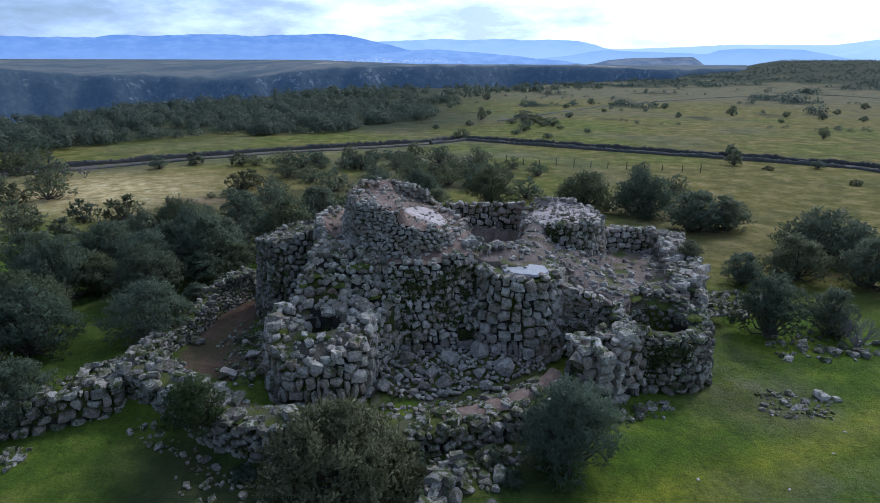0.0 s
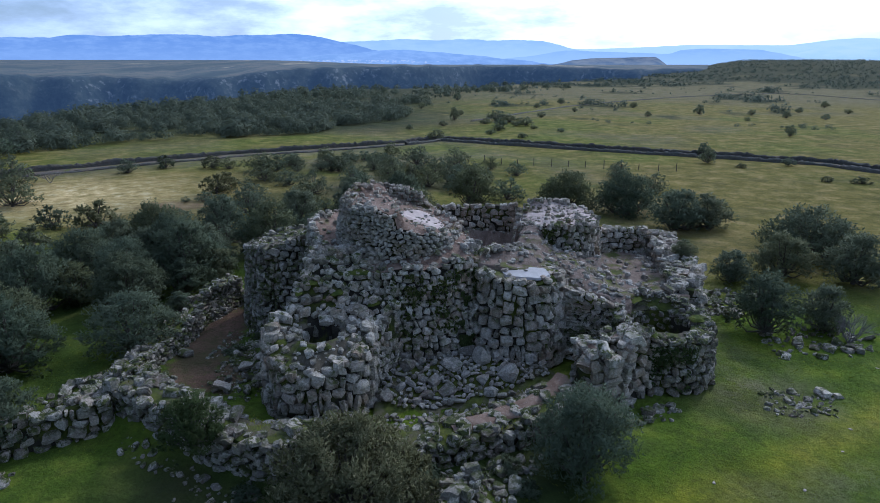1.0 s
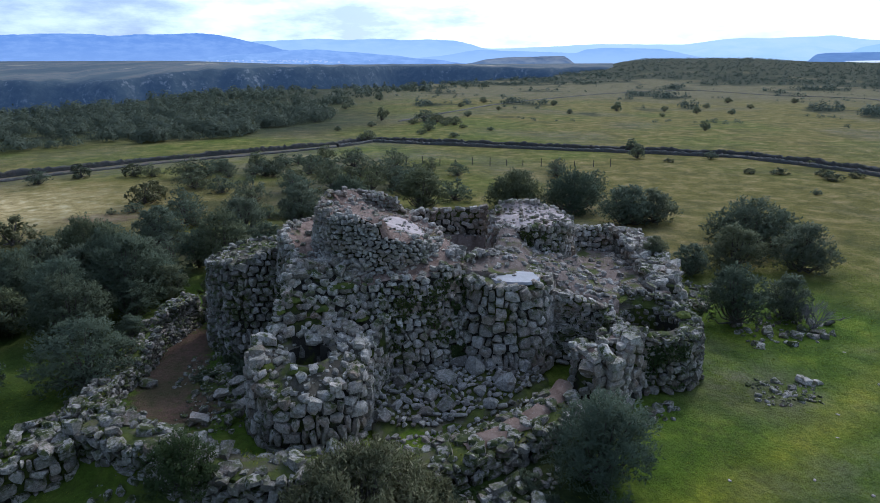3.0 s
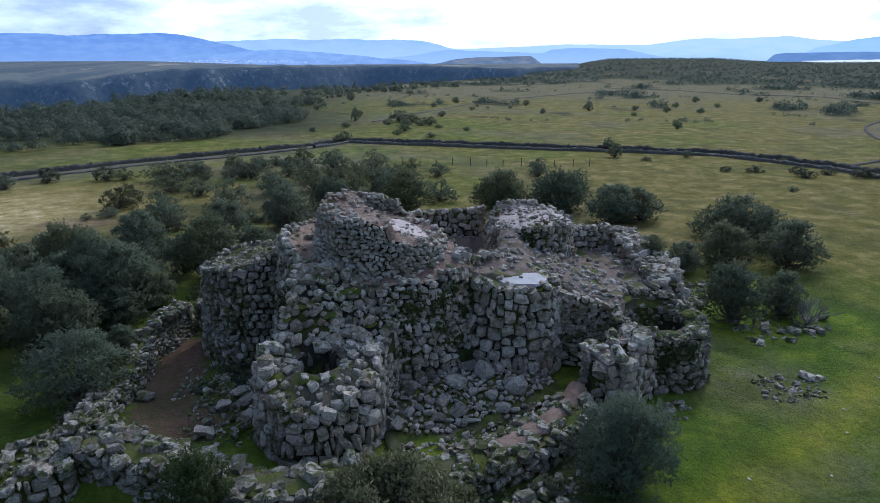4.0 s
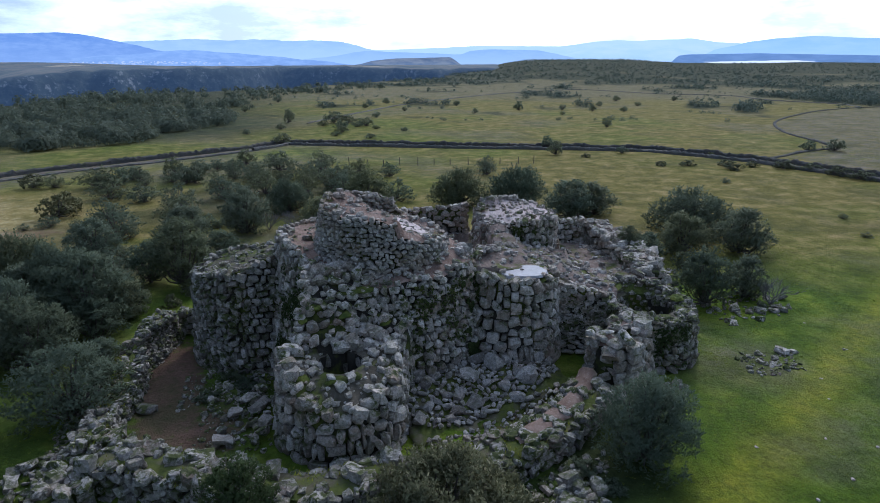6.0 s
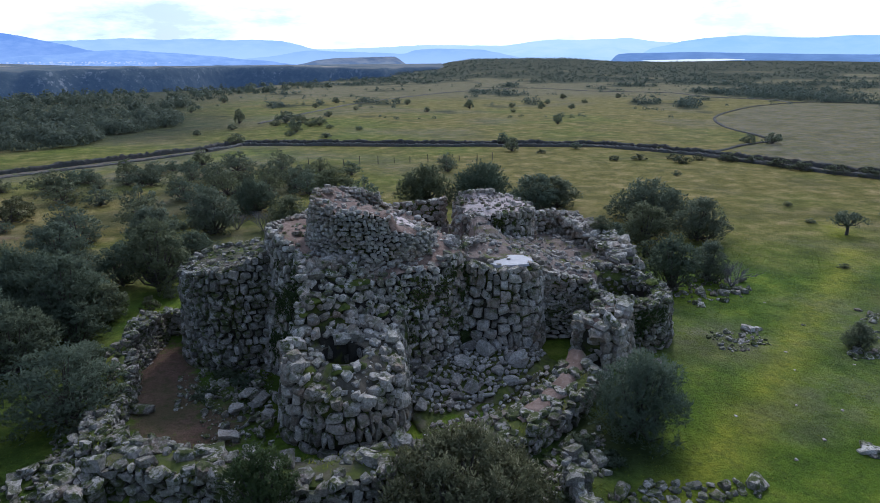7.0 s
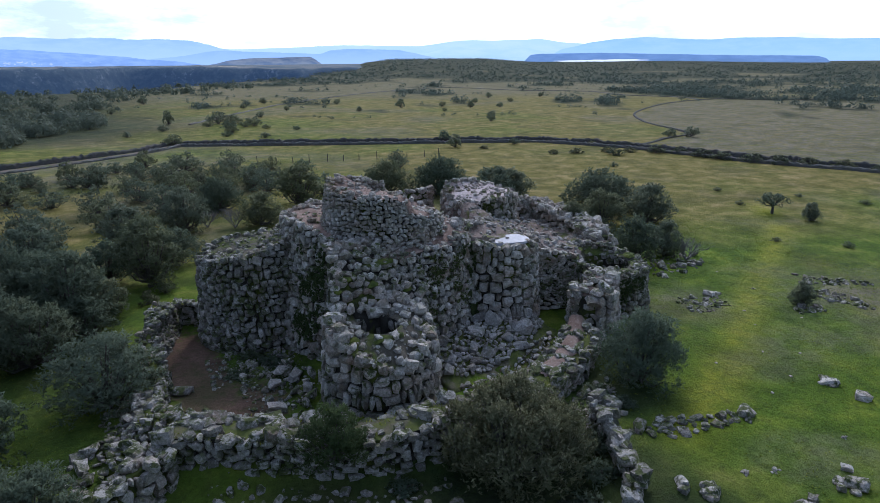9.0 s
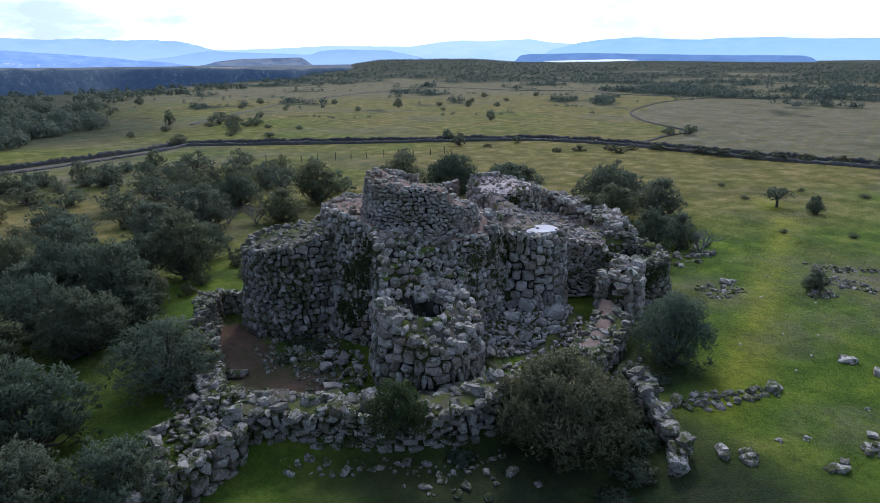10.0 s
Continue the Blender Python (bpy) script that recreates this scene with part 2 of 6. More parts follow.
def glowing_distance(name, low, high, z0, z1, patch, amount, scale):
    """Hazy distance: a plain glowing backdrop with the haze painted in its colour, paler towards its foot."""
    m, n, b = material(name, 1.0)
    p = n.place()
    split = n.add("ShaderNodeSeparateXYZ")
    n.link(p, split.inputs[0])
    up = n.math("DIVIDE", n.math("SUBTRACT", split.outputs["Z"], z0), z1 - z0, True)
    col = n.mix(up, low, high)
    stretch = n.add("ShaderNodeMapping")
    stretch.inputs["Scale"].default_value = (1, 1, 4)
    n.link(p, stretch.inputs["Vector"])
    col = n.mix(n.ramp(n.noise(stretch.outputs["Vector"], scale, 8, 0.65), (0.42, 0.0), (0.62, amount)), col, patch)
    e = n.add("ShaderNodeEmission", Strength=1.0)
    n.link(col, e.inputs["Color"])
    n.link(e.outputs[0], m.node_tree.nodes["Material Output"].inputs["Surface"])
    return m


FAR_BLUE = glowing_distance("far_range", (0.28, 0.43, 0.75), (0.18, 0.33, 0.70), 20, 190, (0.31, 0.47, 0.80), 0.75, 0.010)
FAR_HILLS = glowing_distance("far_hills", (0.25, 0.39, 0.69), (0.29, 0.46, 0.80), 0, 90, (0.38, 0.55, 0.86), 0.7, 0.012)
FAR_SPURS = glowing_distance("far_spurs", (0.44, 0.62, 0.93), (0.33, 0.51, 0.85), 20, 95, (0.42, 0.60, 0.92), 0.6, 0.010)
FAR_MIDDLE = glowing_distance("middle_range", (0.52, 0.70, 0.97), (0.39, 0.58, 0.92), 40, 170, (0.50, 0.68, 0.96), 0.7, 0.006)
FAR_PALE = glowing_distance("farthest_range", (0.50, 0.70, 0.96), (0.58, 0.77, 1.0), 0, 190, (0.64, 0.80, 1.0), 0.6, 0.005)
FAR_MESA = glowing_distance("far_mesa", (0.19, 0.28, 0.43), (0.12, 0.165, 0.25), -5, 30, (0.34, 0.37, 0.40), 0.55, 0.014)
FAR_RIGHT = glowing_distance("right_range", (0.44, 0.66, 0.97), (0.37, 0.60, 0.93), 40, 150, (0.48, 0.69, 0.98), 0.6, 0.006)
FAR_EDGE_BLUE = glowing_distance("plateau_edge", (0.15, 0.25, 0.44), (0.17, 0.29, 0.54), 0, 50, (0.22, 0.35, 0.60), 0.7, 0.012)


def slope_material():
    """Scrub and pale crags across the valley, with blue haze painted over them as a faint glow."""
    m, n, b = material("far_slope", 1.0)
    p = n.place()
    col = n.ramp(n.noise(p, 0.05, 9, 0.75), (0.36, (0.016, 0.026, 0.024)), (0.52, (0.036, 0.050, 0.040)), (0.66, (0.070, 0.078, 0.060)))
    crag = n.math("MULTIPLY", n.ramp(n.noise(p, 0.085, 8, 0.75), (0.54, 0.0), (0.64, 0.8)), n.ramp(n.noise(p, 0.009, 4, 0.6), (0.46, 0.0), (0.58, 1.0)))
    col = n.mix(crag, col, (0.24, 0.24, 0.22))
    lie = n.add("ShaderNodeMapping")
    lie.inputs["Scale"].default_value = (0.7, 0.1, 0.0)
    n.link(p, lie.inputs["Vector"])
    field = n.ramp(n.noise(lie.outputs["Vector"], 0.008, 5, 0.6), (0.38, (0.030, 0.042, 0.028)), (0.47, (0.075, 0.078, 0.045)), (0.53, (0.12, 0.105, 0.065)), (0.60, (0.05, 0.06, 0.04)), (0.66, (0.30, 0.24, 0.14)))
    col = n.mix(n.ramp(up_of(n), (0.955, 0.0), (0.985, 1.0)), col, field)
    copse = n.ramp(n.noise(p, 0.03, 7, 0.7), (0.55, 0.0), (0.60, 0.8))
    col = n.mix(copse, col, (0.022, 0.032, 0.024))
    n.link(col, b.inputs["Base Color"])
    # faint blue emission in place of the air between
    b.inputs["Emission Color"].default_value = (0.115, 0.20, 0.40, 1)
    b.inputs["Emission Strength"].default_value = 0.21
    return m


FAR_SLOPE = slope_material()


# the sky's reflection on the lake, painted as a plain white glow
WATER = glowing_distance("far_water", (0.86, 0.93, 1.0), (1.0, 1.0, 1.0), 16, 27, (0.9, 0.95, 1.0), 0.5, 0.01)
FAR_TOWN = glowing_distance("far_town", (0.44, 0.57, 0.82), (0.66, 0.73, 0.86), 14, 36, (0.40, 0.53, 0.80), 0.9, 0.06)

# ---- building helpers ----
def smooth(a, b, v):
    t = min(1.0, max(0.0, (v - a) / (b - a)))
    return t * t * (3 - 2 * t)


def wob(x, y, z=0.0, scale=1.0):
    return noise.noise(Vector((x * scale, y * scale, z * scale)))


def mesh_of(name, verts, faces, mat, shade=False):
    me = bpy.data.meshes.new(name)
    me.from_pydata([tuple(v) for v in verts], [], faces)
    me.materials.append(mat)
    if shade:
        me.polygons.foreach_set("use_smooth", [True] * len(me.polygons))
    me.update()
    return me


def thing(name, at, label, category, group="", kind=""):
    ob = new(name)
    ob.empty_display_size = 0.2
    ob.location = at
    return tagged(ob, label, category, group, kind)


def part(name, me, parent, label="", kind=""):
    """A mesh given in world places, as a part of a thing whose Empty stands at its base."""
    ob = new(name, me)
    ob.parent = parent
    x, y, z = parent.location
    ob.matrix_basis = Matrix.Translation((-x, -y, -z))
    return tagged(ob, label, "", "", kind)


def leaf_mesh(name, quads, out, mat):
    """Single leaves, four corners each; their shading follows the way out of the crown, as it does on a soft mass of leaves."""
    n, k = quads.shape[0], quads.shape[1]
    face = np.cross(quads[:, 1] - quads[:, 0], quads[:, 2] - quads[:, 0])
    back = (face * out).sum(axis=1) < 0
    quads[back] = quads[back][:, ::-1]
    me = bpy.data.meshes.new(name)
    me.vertices.add(n * k)
    me.vertices.foreach_set("co", quads.ravel())
    me.loops.add(n * k)
    me.loops.foreach_set("vertex_index", np.arange(n * k))
    me.polygons.add(n)
    me.polygons.foreach_set("loop_start", np.arange(0, n * k, k))
    me.update(calc_edges=True)
    face = np.where(back[:, None], -face, face)
    face /= np.linalg.norm(face, axis=1)[:, None] + 1e-9
    soft = out / (np.linalg.norm(out, axis=1)[:, None] + 1e-9) * 0.88 + face * 0.12
    soft /= np.linalg.norm(soft, axis=1)[:, None] + 1e-9
    me.normals_split_custom_set_from_vertices(np.repeat(soft, k, axis=0).tolist())
    me.materials.append(mat)
    return me


def inside(x, y, poly):
    hit = False
    for i in range(len(poly)):
        (x0, y0), (x1, y1) = poly[i - 1], poly[i]
        if (y0 > y) != (y1 > y) and x < (x1 - x0) * (y - y0) / (y1 - y0) + x0:
            hit = not hit
    return hit


# ---- stones: a few rough blocks, unit size, that all masonry shares ----
def rough_block(seed, roundness, jitter, least=0.74):
    r = random.Random(seed)
    ids, verts, faces = {}, [], []

    def vert(i, j, k):
        if (i, j, k) not in ids:
            p = Vector((i, j, k))
            ball = p.normalized() * 1.22
            p = p.lerp(ball, roundness)
            p += Vector((r.uniform(-1, 1), r.uniform(-1, 1), r.uniform(-1, 1))) * jitter
            ids[i, j, k] = len(verts)
            verts.append(p)
        return ids[i, j, k]

    for axis in range(3):
        for side in (-1, 1):
            for a in (-1, 0):
                for b in (-1, 0):
                    q = []
                    for da, db in ((0, 0), (1, 0), (1, 1), (0, 1)):
                        c = [0, 0, 0]
                        c[axis], c[(axis + 1) % 3], c[(axis + 2) % 3] = side, a + da, b + db
                        q.append(vert(*c))
                    faces.append(q if side > 0 else q[::-1])
    v = np.array(verts)
    # break the block along a few planes, so that it has flat faces and blunt corners
    for cut in range(6):
        w = np.array([r.gauss(0, 1), r.gauss(0, 1), r.gauss(0, 1)])
        w /= np.linalg.norm(w)
        over = v @ w - r.uniform(least, least + 0.28)
        v = v - np.where(over > 0, over, 0)[:, None] * w
    v /= np.abs(v).max(axis=0)
    return v * 0.5, np.array(faces)


# the first twelve are squarer, for faced masonry; the others are loose boulders
BLOCKS = [rough_block(i, 0.13 + 0.035 * (i % 5), 0.10 + 0.02 * (i % 4), 0.86) for i in range(12)] + [rough_block(i, 0.22 + 0.07 * (i % 5), 0.14 + 0.03 * (i % 4)) for i in range(12, 24)]
BLOCK_MESHES = {}


def block_mesh(k, mat):
    if (k, mat.name) not in BLOCK_MESHES:
        BLOCK_MESHES[k, mat.name] = mesh_of("stone", BLOCKS[k][0], BLOCKS[k][1].tolist(), mat)
    return BLOCK_MESHES[k, mat.name]


def joined_blocks(name, stones, mat):
    """Many stones in one mesh."""
    nv, nf = len(BLOCKS[0][0]), len(BLOCKS[0][1])
    co = np.empty((len(stones) * nv, 3))
    fa = np.empty((len(stones) * nf, 4), int)
    for i, (pos, rot, size, k) in enumerate(stones):
        co[i * nv:(i + 1) * nv] = (BLOCKS[k][0] * size) @ np.array(rot).T + pos
        fa[i * nf:(i + 1) * nf] = BLOCKS[k][1] + i * nv
    me = bpy.data.meshes.new(name)
    me.vertices.add(len(co))
    me.vertices.foreach_set("co", co.ravel())
    me.loops.add(fa.size)
    me.loops.foreach_set("vertex_index", fa.ravel())
    me.polygons.add(len(fa))
    me.polygons.foreach_set("loop_start", np.arange(0, fa.size, 4))
    me.update(calc_edges=True)
    me.shade_flat()
    me.materials.append(mat)
    return me


SINGLES = 260
NEAR = Vector((-10.0, 22.0, 6.0))     # the side of the plan that is passed nearest


def lay(parent, stones, mat, name="stone", singles=SINGLES):
    """Stones as parts of a thing: those on the near side singly, the rest joined."""
    stones = sorted(stones, key=lambda s: (Vector(s[0]) - NEAR).length)
    base = Vector(parent.location)
    for pos, rot, size, k in stones[:singles]:
        ob = new(name, block_mesh(k, mat))
        ob.parent = parent
        ob.matrix_basis = Matrix.LocRotScale(Vector(pos) - base, rot.to_quaternion(), Vector(size))
    if stones[singles:]:
        part("facing", joined_blocks("facing", stones[singles:], mat), parent, "stones of the far side", "stuff")


def loose(r, x, y, z, s, flat=0.65, tilt=22):
    """One loose stone lying at a place."""
    rot = Euler([radians(r.uniform(-tilt, tilt)), radians(r.uniform(-tilt, tilt)), r.uniform(0, 6.3)]).to_matrix()
    size = (s * r.uniform(0.8, 1.35), s * r.uniform(0.7, 1.05), s * r.uniform(flat - 0.2, flat + 0.2))
    return ((x, y, z + size[2] * 0.28), rot, size, r.randrange(8, 24))


def face_stones(length, at, z0, ztop, batter, size, seed, shrink=0.0, depth=0.62, ragged=0.10, skip=None, tall=None, boulders=0.25):
    """Dry masonry on one face, packed stone on stone from the bottom up. at(s): x, y and the outward normal at the foot."""
    r = random.Random(seed)
    cell = 0.08
    n = max(3, int(length / cell))
    mids = [(i + 0.5) * cell for i in range(n)]
    level = np.array([z0(s) for s in mids])
    top = np.array([ztop(s) for s in mids])
    (w0, w1), (h0, h1) = size
    stones = []
    while True:
        open_to = np.where(level < top - 0.14, level, 1e9)
        i = int(open_to.argmin())
        if open_to[i] > 1e8:
            break
        want = r.uniform(w0, w1) * (1.0 + 0.25 * max(0, 1 - (level[i] - z0(mids[i])) / 1.8))
        upright = tall and tall[0] <= level[i] - z0(mids[i]) < tall[1]
        if upright:
            want = r.uniform(0.40, 0.66)
        cells = int(want / cell)
        a = b = i
        while b - a + 1 < cells:
            grew = False
            if b + 1 < n and abs(open_to[b + 1] - level[i]) < 0.24:
                b += 1
                grew = True
            if b - a + 1 < cells and a > 0 and abs(open_to[a - 1] - level[i]) < 0.24:
                a -= 1
                grew = True
            if not grew:
                break
        w = (b - a + 1) * cell
        low = level[a:b + 1].min()
        if w < 0.2:
            sides = [level[j] for j in (a - 1, b + 1) if 0 <= j < n and level[j] > low + 0.02]
            level[a:b + 1] = min(sides) if sides else low + 0.2
            continue
        h = r.uniform(h0, h1) * (0.75 if w < 0.35 else 1.0)
        if w < 0.45 * (w0 + w1) and r.random() < 0.3:
            h *= 1.4
        if upright and w < 0.75:
            h = r.uniform(0.85, 1.35)
        h = min(h, max(0.22, top[a:b + 1].max() + 0.12 - low))
        level[a:b + 1] = low + h
        s = (a + b + 1) * 0.5 * cell
        x, y, nx, ny = at(s)
        zc = low + h / 2
        if skip and skip(s, zc):
            continue
        rise = zc - z0(s)
        inset = batter * rise + depth * 0.5 - 0.10 + r.uniform(-ragged, ragged) - 0.08 * wob(s, zc, seed, 0.6)
        k = 1.0 - shrink * batter * rise
        tx, ty = -ny, nx
        rot = Matrix(((tx, -nx, 0), (ty, -ny, 0), (0, 0, 1)))
        turn = Euler((radians(r.uniform(-6, 6)) - math.atan(batter), radians(r.gauss(0, 12)), radians(r.uniform(-10, 10)))).to_matrix()
        stones.append(((x - nx * inset, y - ny * inset, zc), rot @ turn, (w * k * r.uniform(0.90, 1.0), depth * r.uniform(0.9, 1.15), h * r.uniform(0.90, 1.0)), r.randrange(12, 24) if r.random() < boulders else r.randrange(12)))
    return stones


def ring(cx, cy, radius, a0=0.0, inward=False):
    """The foot of a round face; s runs counter-clockwise from the angle a0 (radians)."""
    def at(s):
        a = a0 + s / radius
        c, d = math.cos(a), math.sin(a)
        return (cx + radius * c, cy + radius * d, -c, -d) if inward else (cx + radius * c, cy + radius * d, c, d)
    return at


def along(points, offset=0.0, side=1):
    """The foot of a face along a line of points, shifted sideways. side 1: the normal points to the right of the way."""
    pts = [Vector(p[:2]) for p in points]
    lens = [(b - a).length for a, b in zip(pts, pts[1:])]
    total = sum(lens)

    def at(s):
        s = min(max(s, 0.0), total)
        for a, b, d in zip(pts, pts[1:], lens):
            if s <= d or b is pts[-1]:
                break
            s -= d
        t = (b - a).normalized()
        p = a + t * s
        nx, ny = t.y * side, -t.x * side
        return p.x + nx * offset, p.y + ny * offset, nx, ny
    return total, at


def curved(points, per=6):
    """A smooth line through points."""
    pts = [np.array(p, float) for p in points]
    out = []
    for i in range(len(pts) - 1):
        a, b, c, d = pts[max(0, i - 1)], pts[i], pts[i + 1], pts[min(len(pts) - 1, i + 2)]
        for k in range(per):
            t = k / per
            out.append(tuple(0.5 * (2 * b + (c - a) * t + (2 * a - 5 * b + 4 * c - d) * t * t + (3 * b - a - 3 * c + d) * t * t * t)))
    return out + [tuple(pts[-1])]


def value_along(points, k):
    """The k-th value of the points, by the way along them."""
    pts = [Vector(p[:2]) for p in points]
    marks = [0.0]
    for a, b in zip(pts, pts[1:]):
        marks.append(marks[-1] + (b - a).length)
    return lambda s: float(np.interp(s, marks, [p[k] for p in points]))


# ---- ground: one sheet to the horizon ----
FAR_EDGE = ((-70, 200), (-50, 240), (-35, 268), (-30, 284), (-23, 320), (-17, 404), (-9.5, 507), (-2, 545), (5.4, 560), (13, 760), (18, 900), (22, 1600), (24, 3500))


def edge_of(az):
    return float(np.interp(az, [e[0] for e in FAR_EDGE], [e[1] for e in FAR_EDGE])) if az < 24 else 9e3


def ground_z(x, y):
    d = math.hypot(x + 4, y - 46)
    z = -0.35 + 0.35 * (1 - smooth(17, 30, math.hypot((x + 4), (y - 47) * 1.1)))
    if -40 < x < 0 and y < 40:
        # the ground lies lower outside the enclosure wall
        foot = float(np.interp(x, (-40, -24, -21.6, -16.6, -12.2, -8.6, -3.6), (35, 36.3, 36.3, 33.6, 30.8, 29.8, 29.4)))
        z -= 1.15 * smooth(0.6, -1.2, y - foot) * smooth(-1.5, -8, x) * smooth(-38, -27, x)
    z += 0.10 * wob(x, y, 1.0, 0.12) + 0.04 * wob(x, y, 2.0, 0.6)
    if d > 60:
        k = smooth(60, 160, d)
        z += k * (0.35 + 0.5 * wob(x, y, 3.0, 0.012))
        az, far = math.degrees(math.atan2(x, y)), math.hypot(x, y)
        e = edge_of(az) if -110 < az else 300
        if far > e:
            # the plateau breaks off into the valley, and rises again beyond it
            drop = 130 * smooth(e, e + 220, far)
            z -= drop
            z += smooth(e, e + 200, far) * 7 * wob(x, y, 4.0, 0.006)
        # wooded rise on the plateau
        z += 13 * smooth(23.5, 27.0, az) * (1 - smooth(34, 40, az)) * smooth(560, 1300, far)
        if az > 23:
            z += 13.0 * smooth(600, 2000, far) * smooth(23, 25, az) * (1 - 0.8 * smooth(49, 62, az))
    return z


TRODDEN = ((3.9, 24.0), (10.6, 26.7), (17.5, 29.5), (24.7, 33.7), (31, 36.8), (38.0, 39.8), (44.5, 43.2), (51.2, 46.9), (62, 56))
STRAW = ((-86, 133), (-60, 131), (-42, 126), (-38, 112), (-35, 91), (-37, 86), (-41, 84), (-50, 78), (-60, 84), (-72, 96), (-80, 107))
BROWN_FIELD = ((101, 84), (107, 112), (128, 119), (135, 129), (146, 150), (167, 172), (190, 187), (223, 205), (250, 211), (273, 208), (290, 190), (348, 167), (420, 150), (300, 40), (150, 0))


def way_off(x, y, line):
    """The distance from a line of points."""
    best, p = 1e9, Vector((x, y))
    if -20 < x < 90 and 0 < y < 90:
        for a, b in zip(line, line[1:]):
            a, b = Vector(a), Vector(b)
            k = min(1.0, max(0.0, (p - a).dot(b - a) / (b - a).length_squared))
            best = min(best, (p - a.lerp(b, k)).length)
    return best


def verge(x, y):
    """Bare tan strip on the near side of the lane."""
    if not -95 < x < 20:
        return 0.0
    d = float(np.interp(x, (-95, -67, -46, -21, -8, 3.5, 20), (112, 133.5, 148.5, 160.5, 168, 177.5, 168))) - y
    return smooth(-2, 1, d) * smooth(17, 5, d + 5 * wob(x, y, 18, 0.08)) * smooth(20, 6, x)


def woods(az, far):
    """Where the far plateau is wooded: above nought, in long bands across the view."""
    start = float(np.interp(az, (-4, 6, 20, 30, 38, 45, 52, 60, 80), (420, 520, 600, 640, 520, 400, 330, 290, 260)))
    band = wob(az * 0.13, math.log(far) * 6.5, 5.0) + 0.6 * wob(az * 0.4, math.log(far) * 16, 6.0)
    return band + 0.16 + 0.5 * smooth(800, 1300, far) if far > start else band - 0.42


def ground():
    rings = [0.0]
    step = 0.75
    while rings[-1] < 4900:
        if rings[-1] > 45:
            step *= 1.038
        rings.append(rings[-1] + step)
    segs, cx, cy = 360, -4.0, 42.0
    verts, faces = [(cx, cy, ground_z(cx, cy))], []
    for d in rings[1:]:
        for i in range(segs):
            a = 2 * math.pi * (i + 0.5 * (d > 1e9)) / segs
            x, y = cx + d * math.cos(a), cy + d * math.sin(a)
            verts.append((x, y, ground_z(x, y)))
    for i in range(segs):
        faces.append((0, 1 + i, 1 + (i + 1) % segs))
    for k in range(len(rings) - 2):
        b = 1 + k * segs
        for i in range(segs):
            j = (i + 1) % segs
            faces.append((b + i, b + segs + i, b + segs + j, b + j))
    me = mesh_of("ground", verts, faces, MEADOW, True)
    dry, scrub, soil, trod, stony, sunlit_straw = [], [], [], [], [], []
    for x, y, z in verts:
        far = math.hypot(x, y)
        az = math.degrees(math.atan2(x, y))
        q = 0.9 * math.exp(-(((x + 46) / 26) ** 2 + ((y - 104) / 24) ** 2))
        q += 0.55 * math.exp(-(((x - 55) / 45) ** 2 + ((y - 95) / 30) ** 2)) + 0.25 * smooth(170, 420, far)
        q += 0.45 * math.exp(-(((x - 36) / 8) ** 2 + ((y - 30) / 12) ** 2)) + 0.5 * smooth(125, 160, x) * smooth(60, 120, y) * smooth(330, 250, x)
        q += 0.55 * math.exp(-(((x - 20.5) / 5) ** 2 + ((y - 36.6) / 4) ** 2))
        q += 0.78 * smooth(52, 84, y + 0.3 * x) - 0.35 * math.exp(-(((x - 20) / 16) ** 2 + ((y - 28) / 16) ** 2)) + 0.15 * wob(x, y, 12, 0.06)
        q -= 0.2 * smooth(70, 20, x) * smooth(60, 90, y)
        dry.append(q)
        e = edge_of(az) if az > -110 else 300
        c = smooth(185, 215, far + 20 * wob(x, y, 7, 0.02)) * smooth(8, -5, az) if az < 8 else 0.0
        c = max(c, smooth(0, 40, far - e))
        if az > -4 and far > 240:
            c = max(c, 0.95 * smooth(-0.06 - 0.25 * smooth(500, 900, far), 0.12 - 0.2 * smooth(500, 900, far), woods(az, far)))
        f_ = inside(x, y, BROWN_FIELD)
        stony.append(max(0.95 * f_, 0.85 * math.exp(-(((x - 36) / 9) ** 2 + ((y - 30) / 7) ** 2)), 0.85 * math.exp(-(((x - 20.5) / 4.6) ** 2 + ((y - 36.6) / 3.6) ** 2)),
                         0.6 * smooth(0, 0.3, wob(x, y, 15, 0.03)) * smooth(150, 190, far), 0.85 * smooth(330, 420, far), 0.4 * smooth(0.0, 0.35, wob(x, y, 16, 0.13)) * smooth(-2, 4, x) * smooth(62, 50, y), 0.8 * smooth(-0.12, 0.3, wob(x, y, 17, 0.045)) * smooth(62, 74, y) * smooth(45, 15, x) * smooth(170, 140, y) * smooth(-42, -26, x),
                         0.9 * verge(x, y), 0.9 * math.exp(-((math.log(far + 1) - 6.32) / 0.12) ** 2) * smooth(6, 14, az)))
        trod.append(0.9 * math.exp(-(way_off(x, y, TRODDEN) / 1.5) ** 2))
        # shade below walls and bushes painted as dark ground; the court patch is moss
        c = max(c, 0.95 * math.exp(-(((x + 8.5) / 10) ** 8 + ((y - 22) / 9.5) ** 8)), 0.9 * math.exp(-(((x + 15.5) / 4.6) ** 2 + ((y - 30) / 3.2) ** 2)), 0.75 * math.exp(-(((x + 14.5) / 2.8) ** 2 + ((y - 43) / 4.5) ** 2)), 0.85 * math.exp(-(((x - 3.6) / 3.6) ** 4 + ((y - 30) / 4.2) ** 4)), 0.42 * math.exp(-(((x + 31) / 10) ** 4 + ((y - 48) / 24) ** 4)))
        if -30 < x < 30 and 60 < y < 140:
            c = max(c, 0.6 * smooth(0.0, 0.35, wob(x, y, 10, 0.06)) * smooth(30, 5, x))
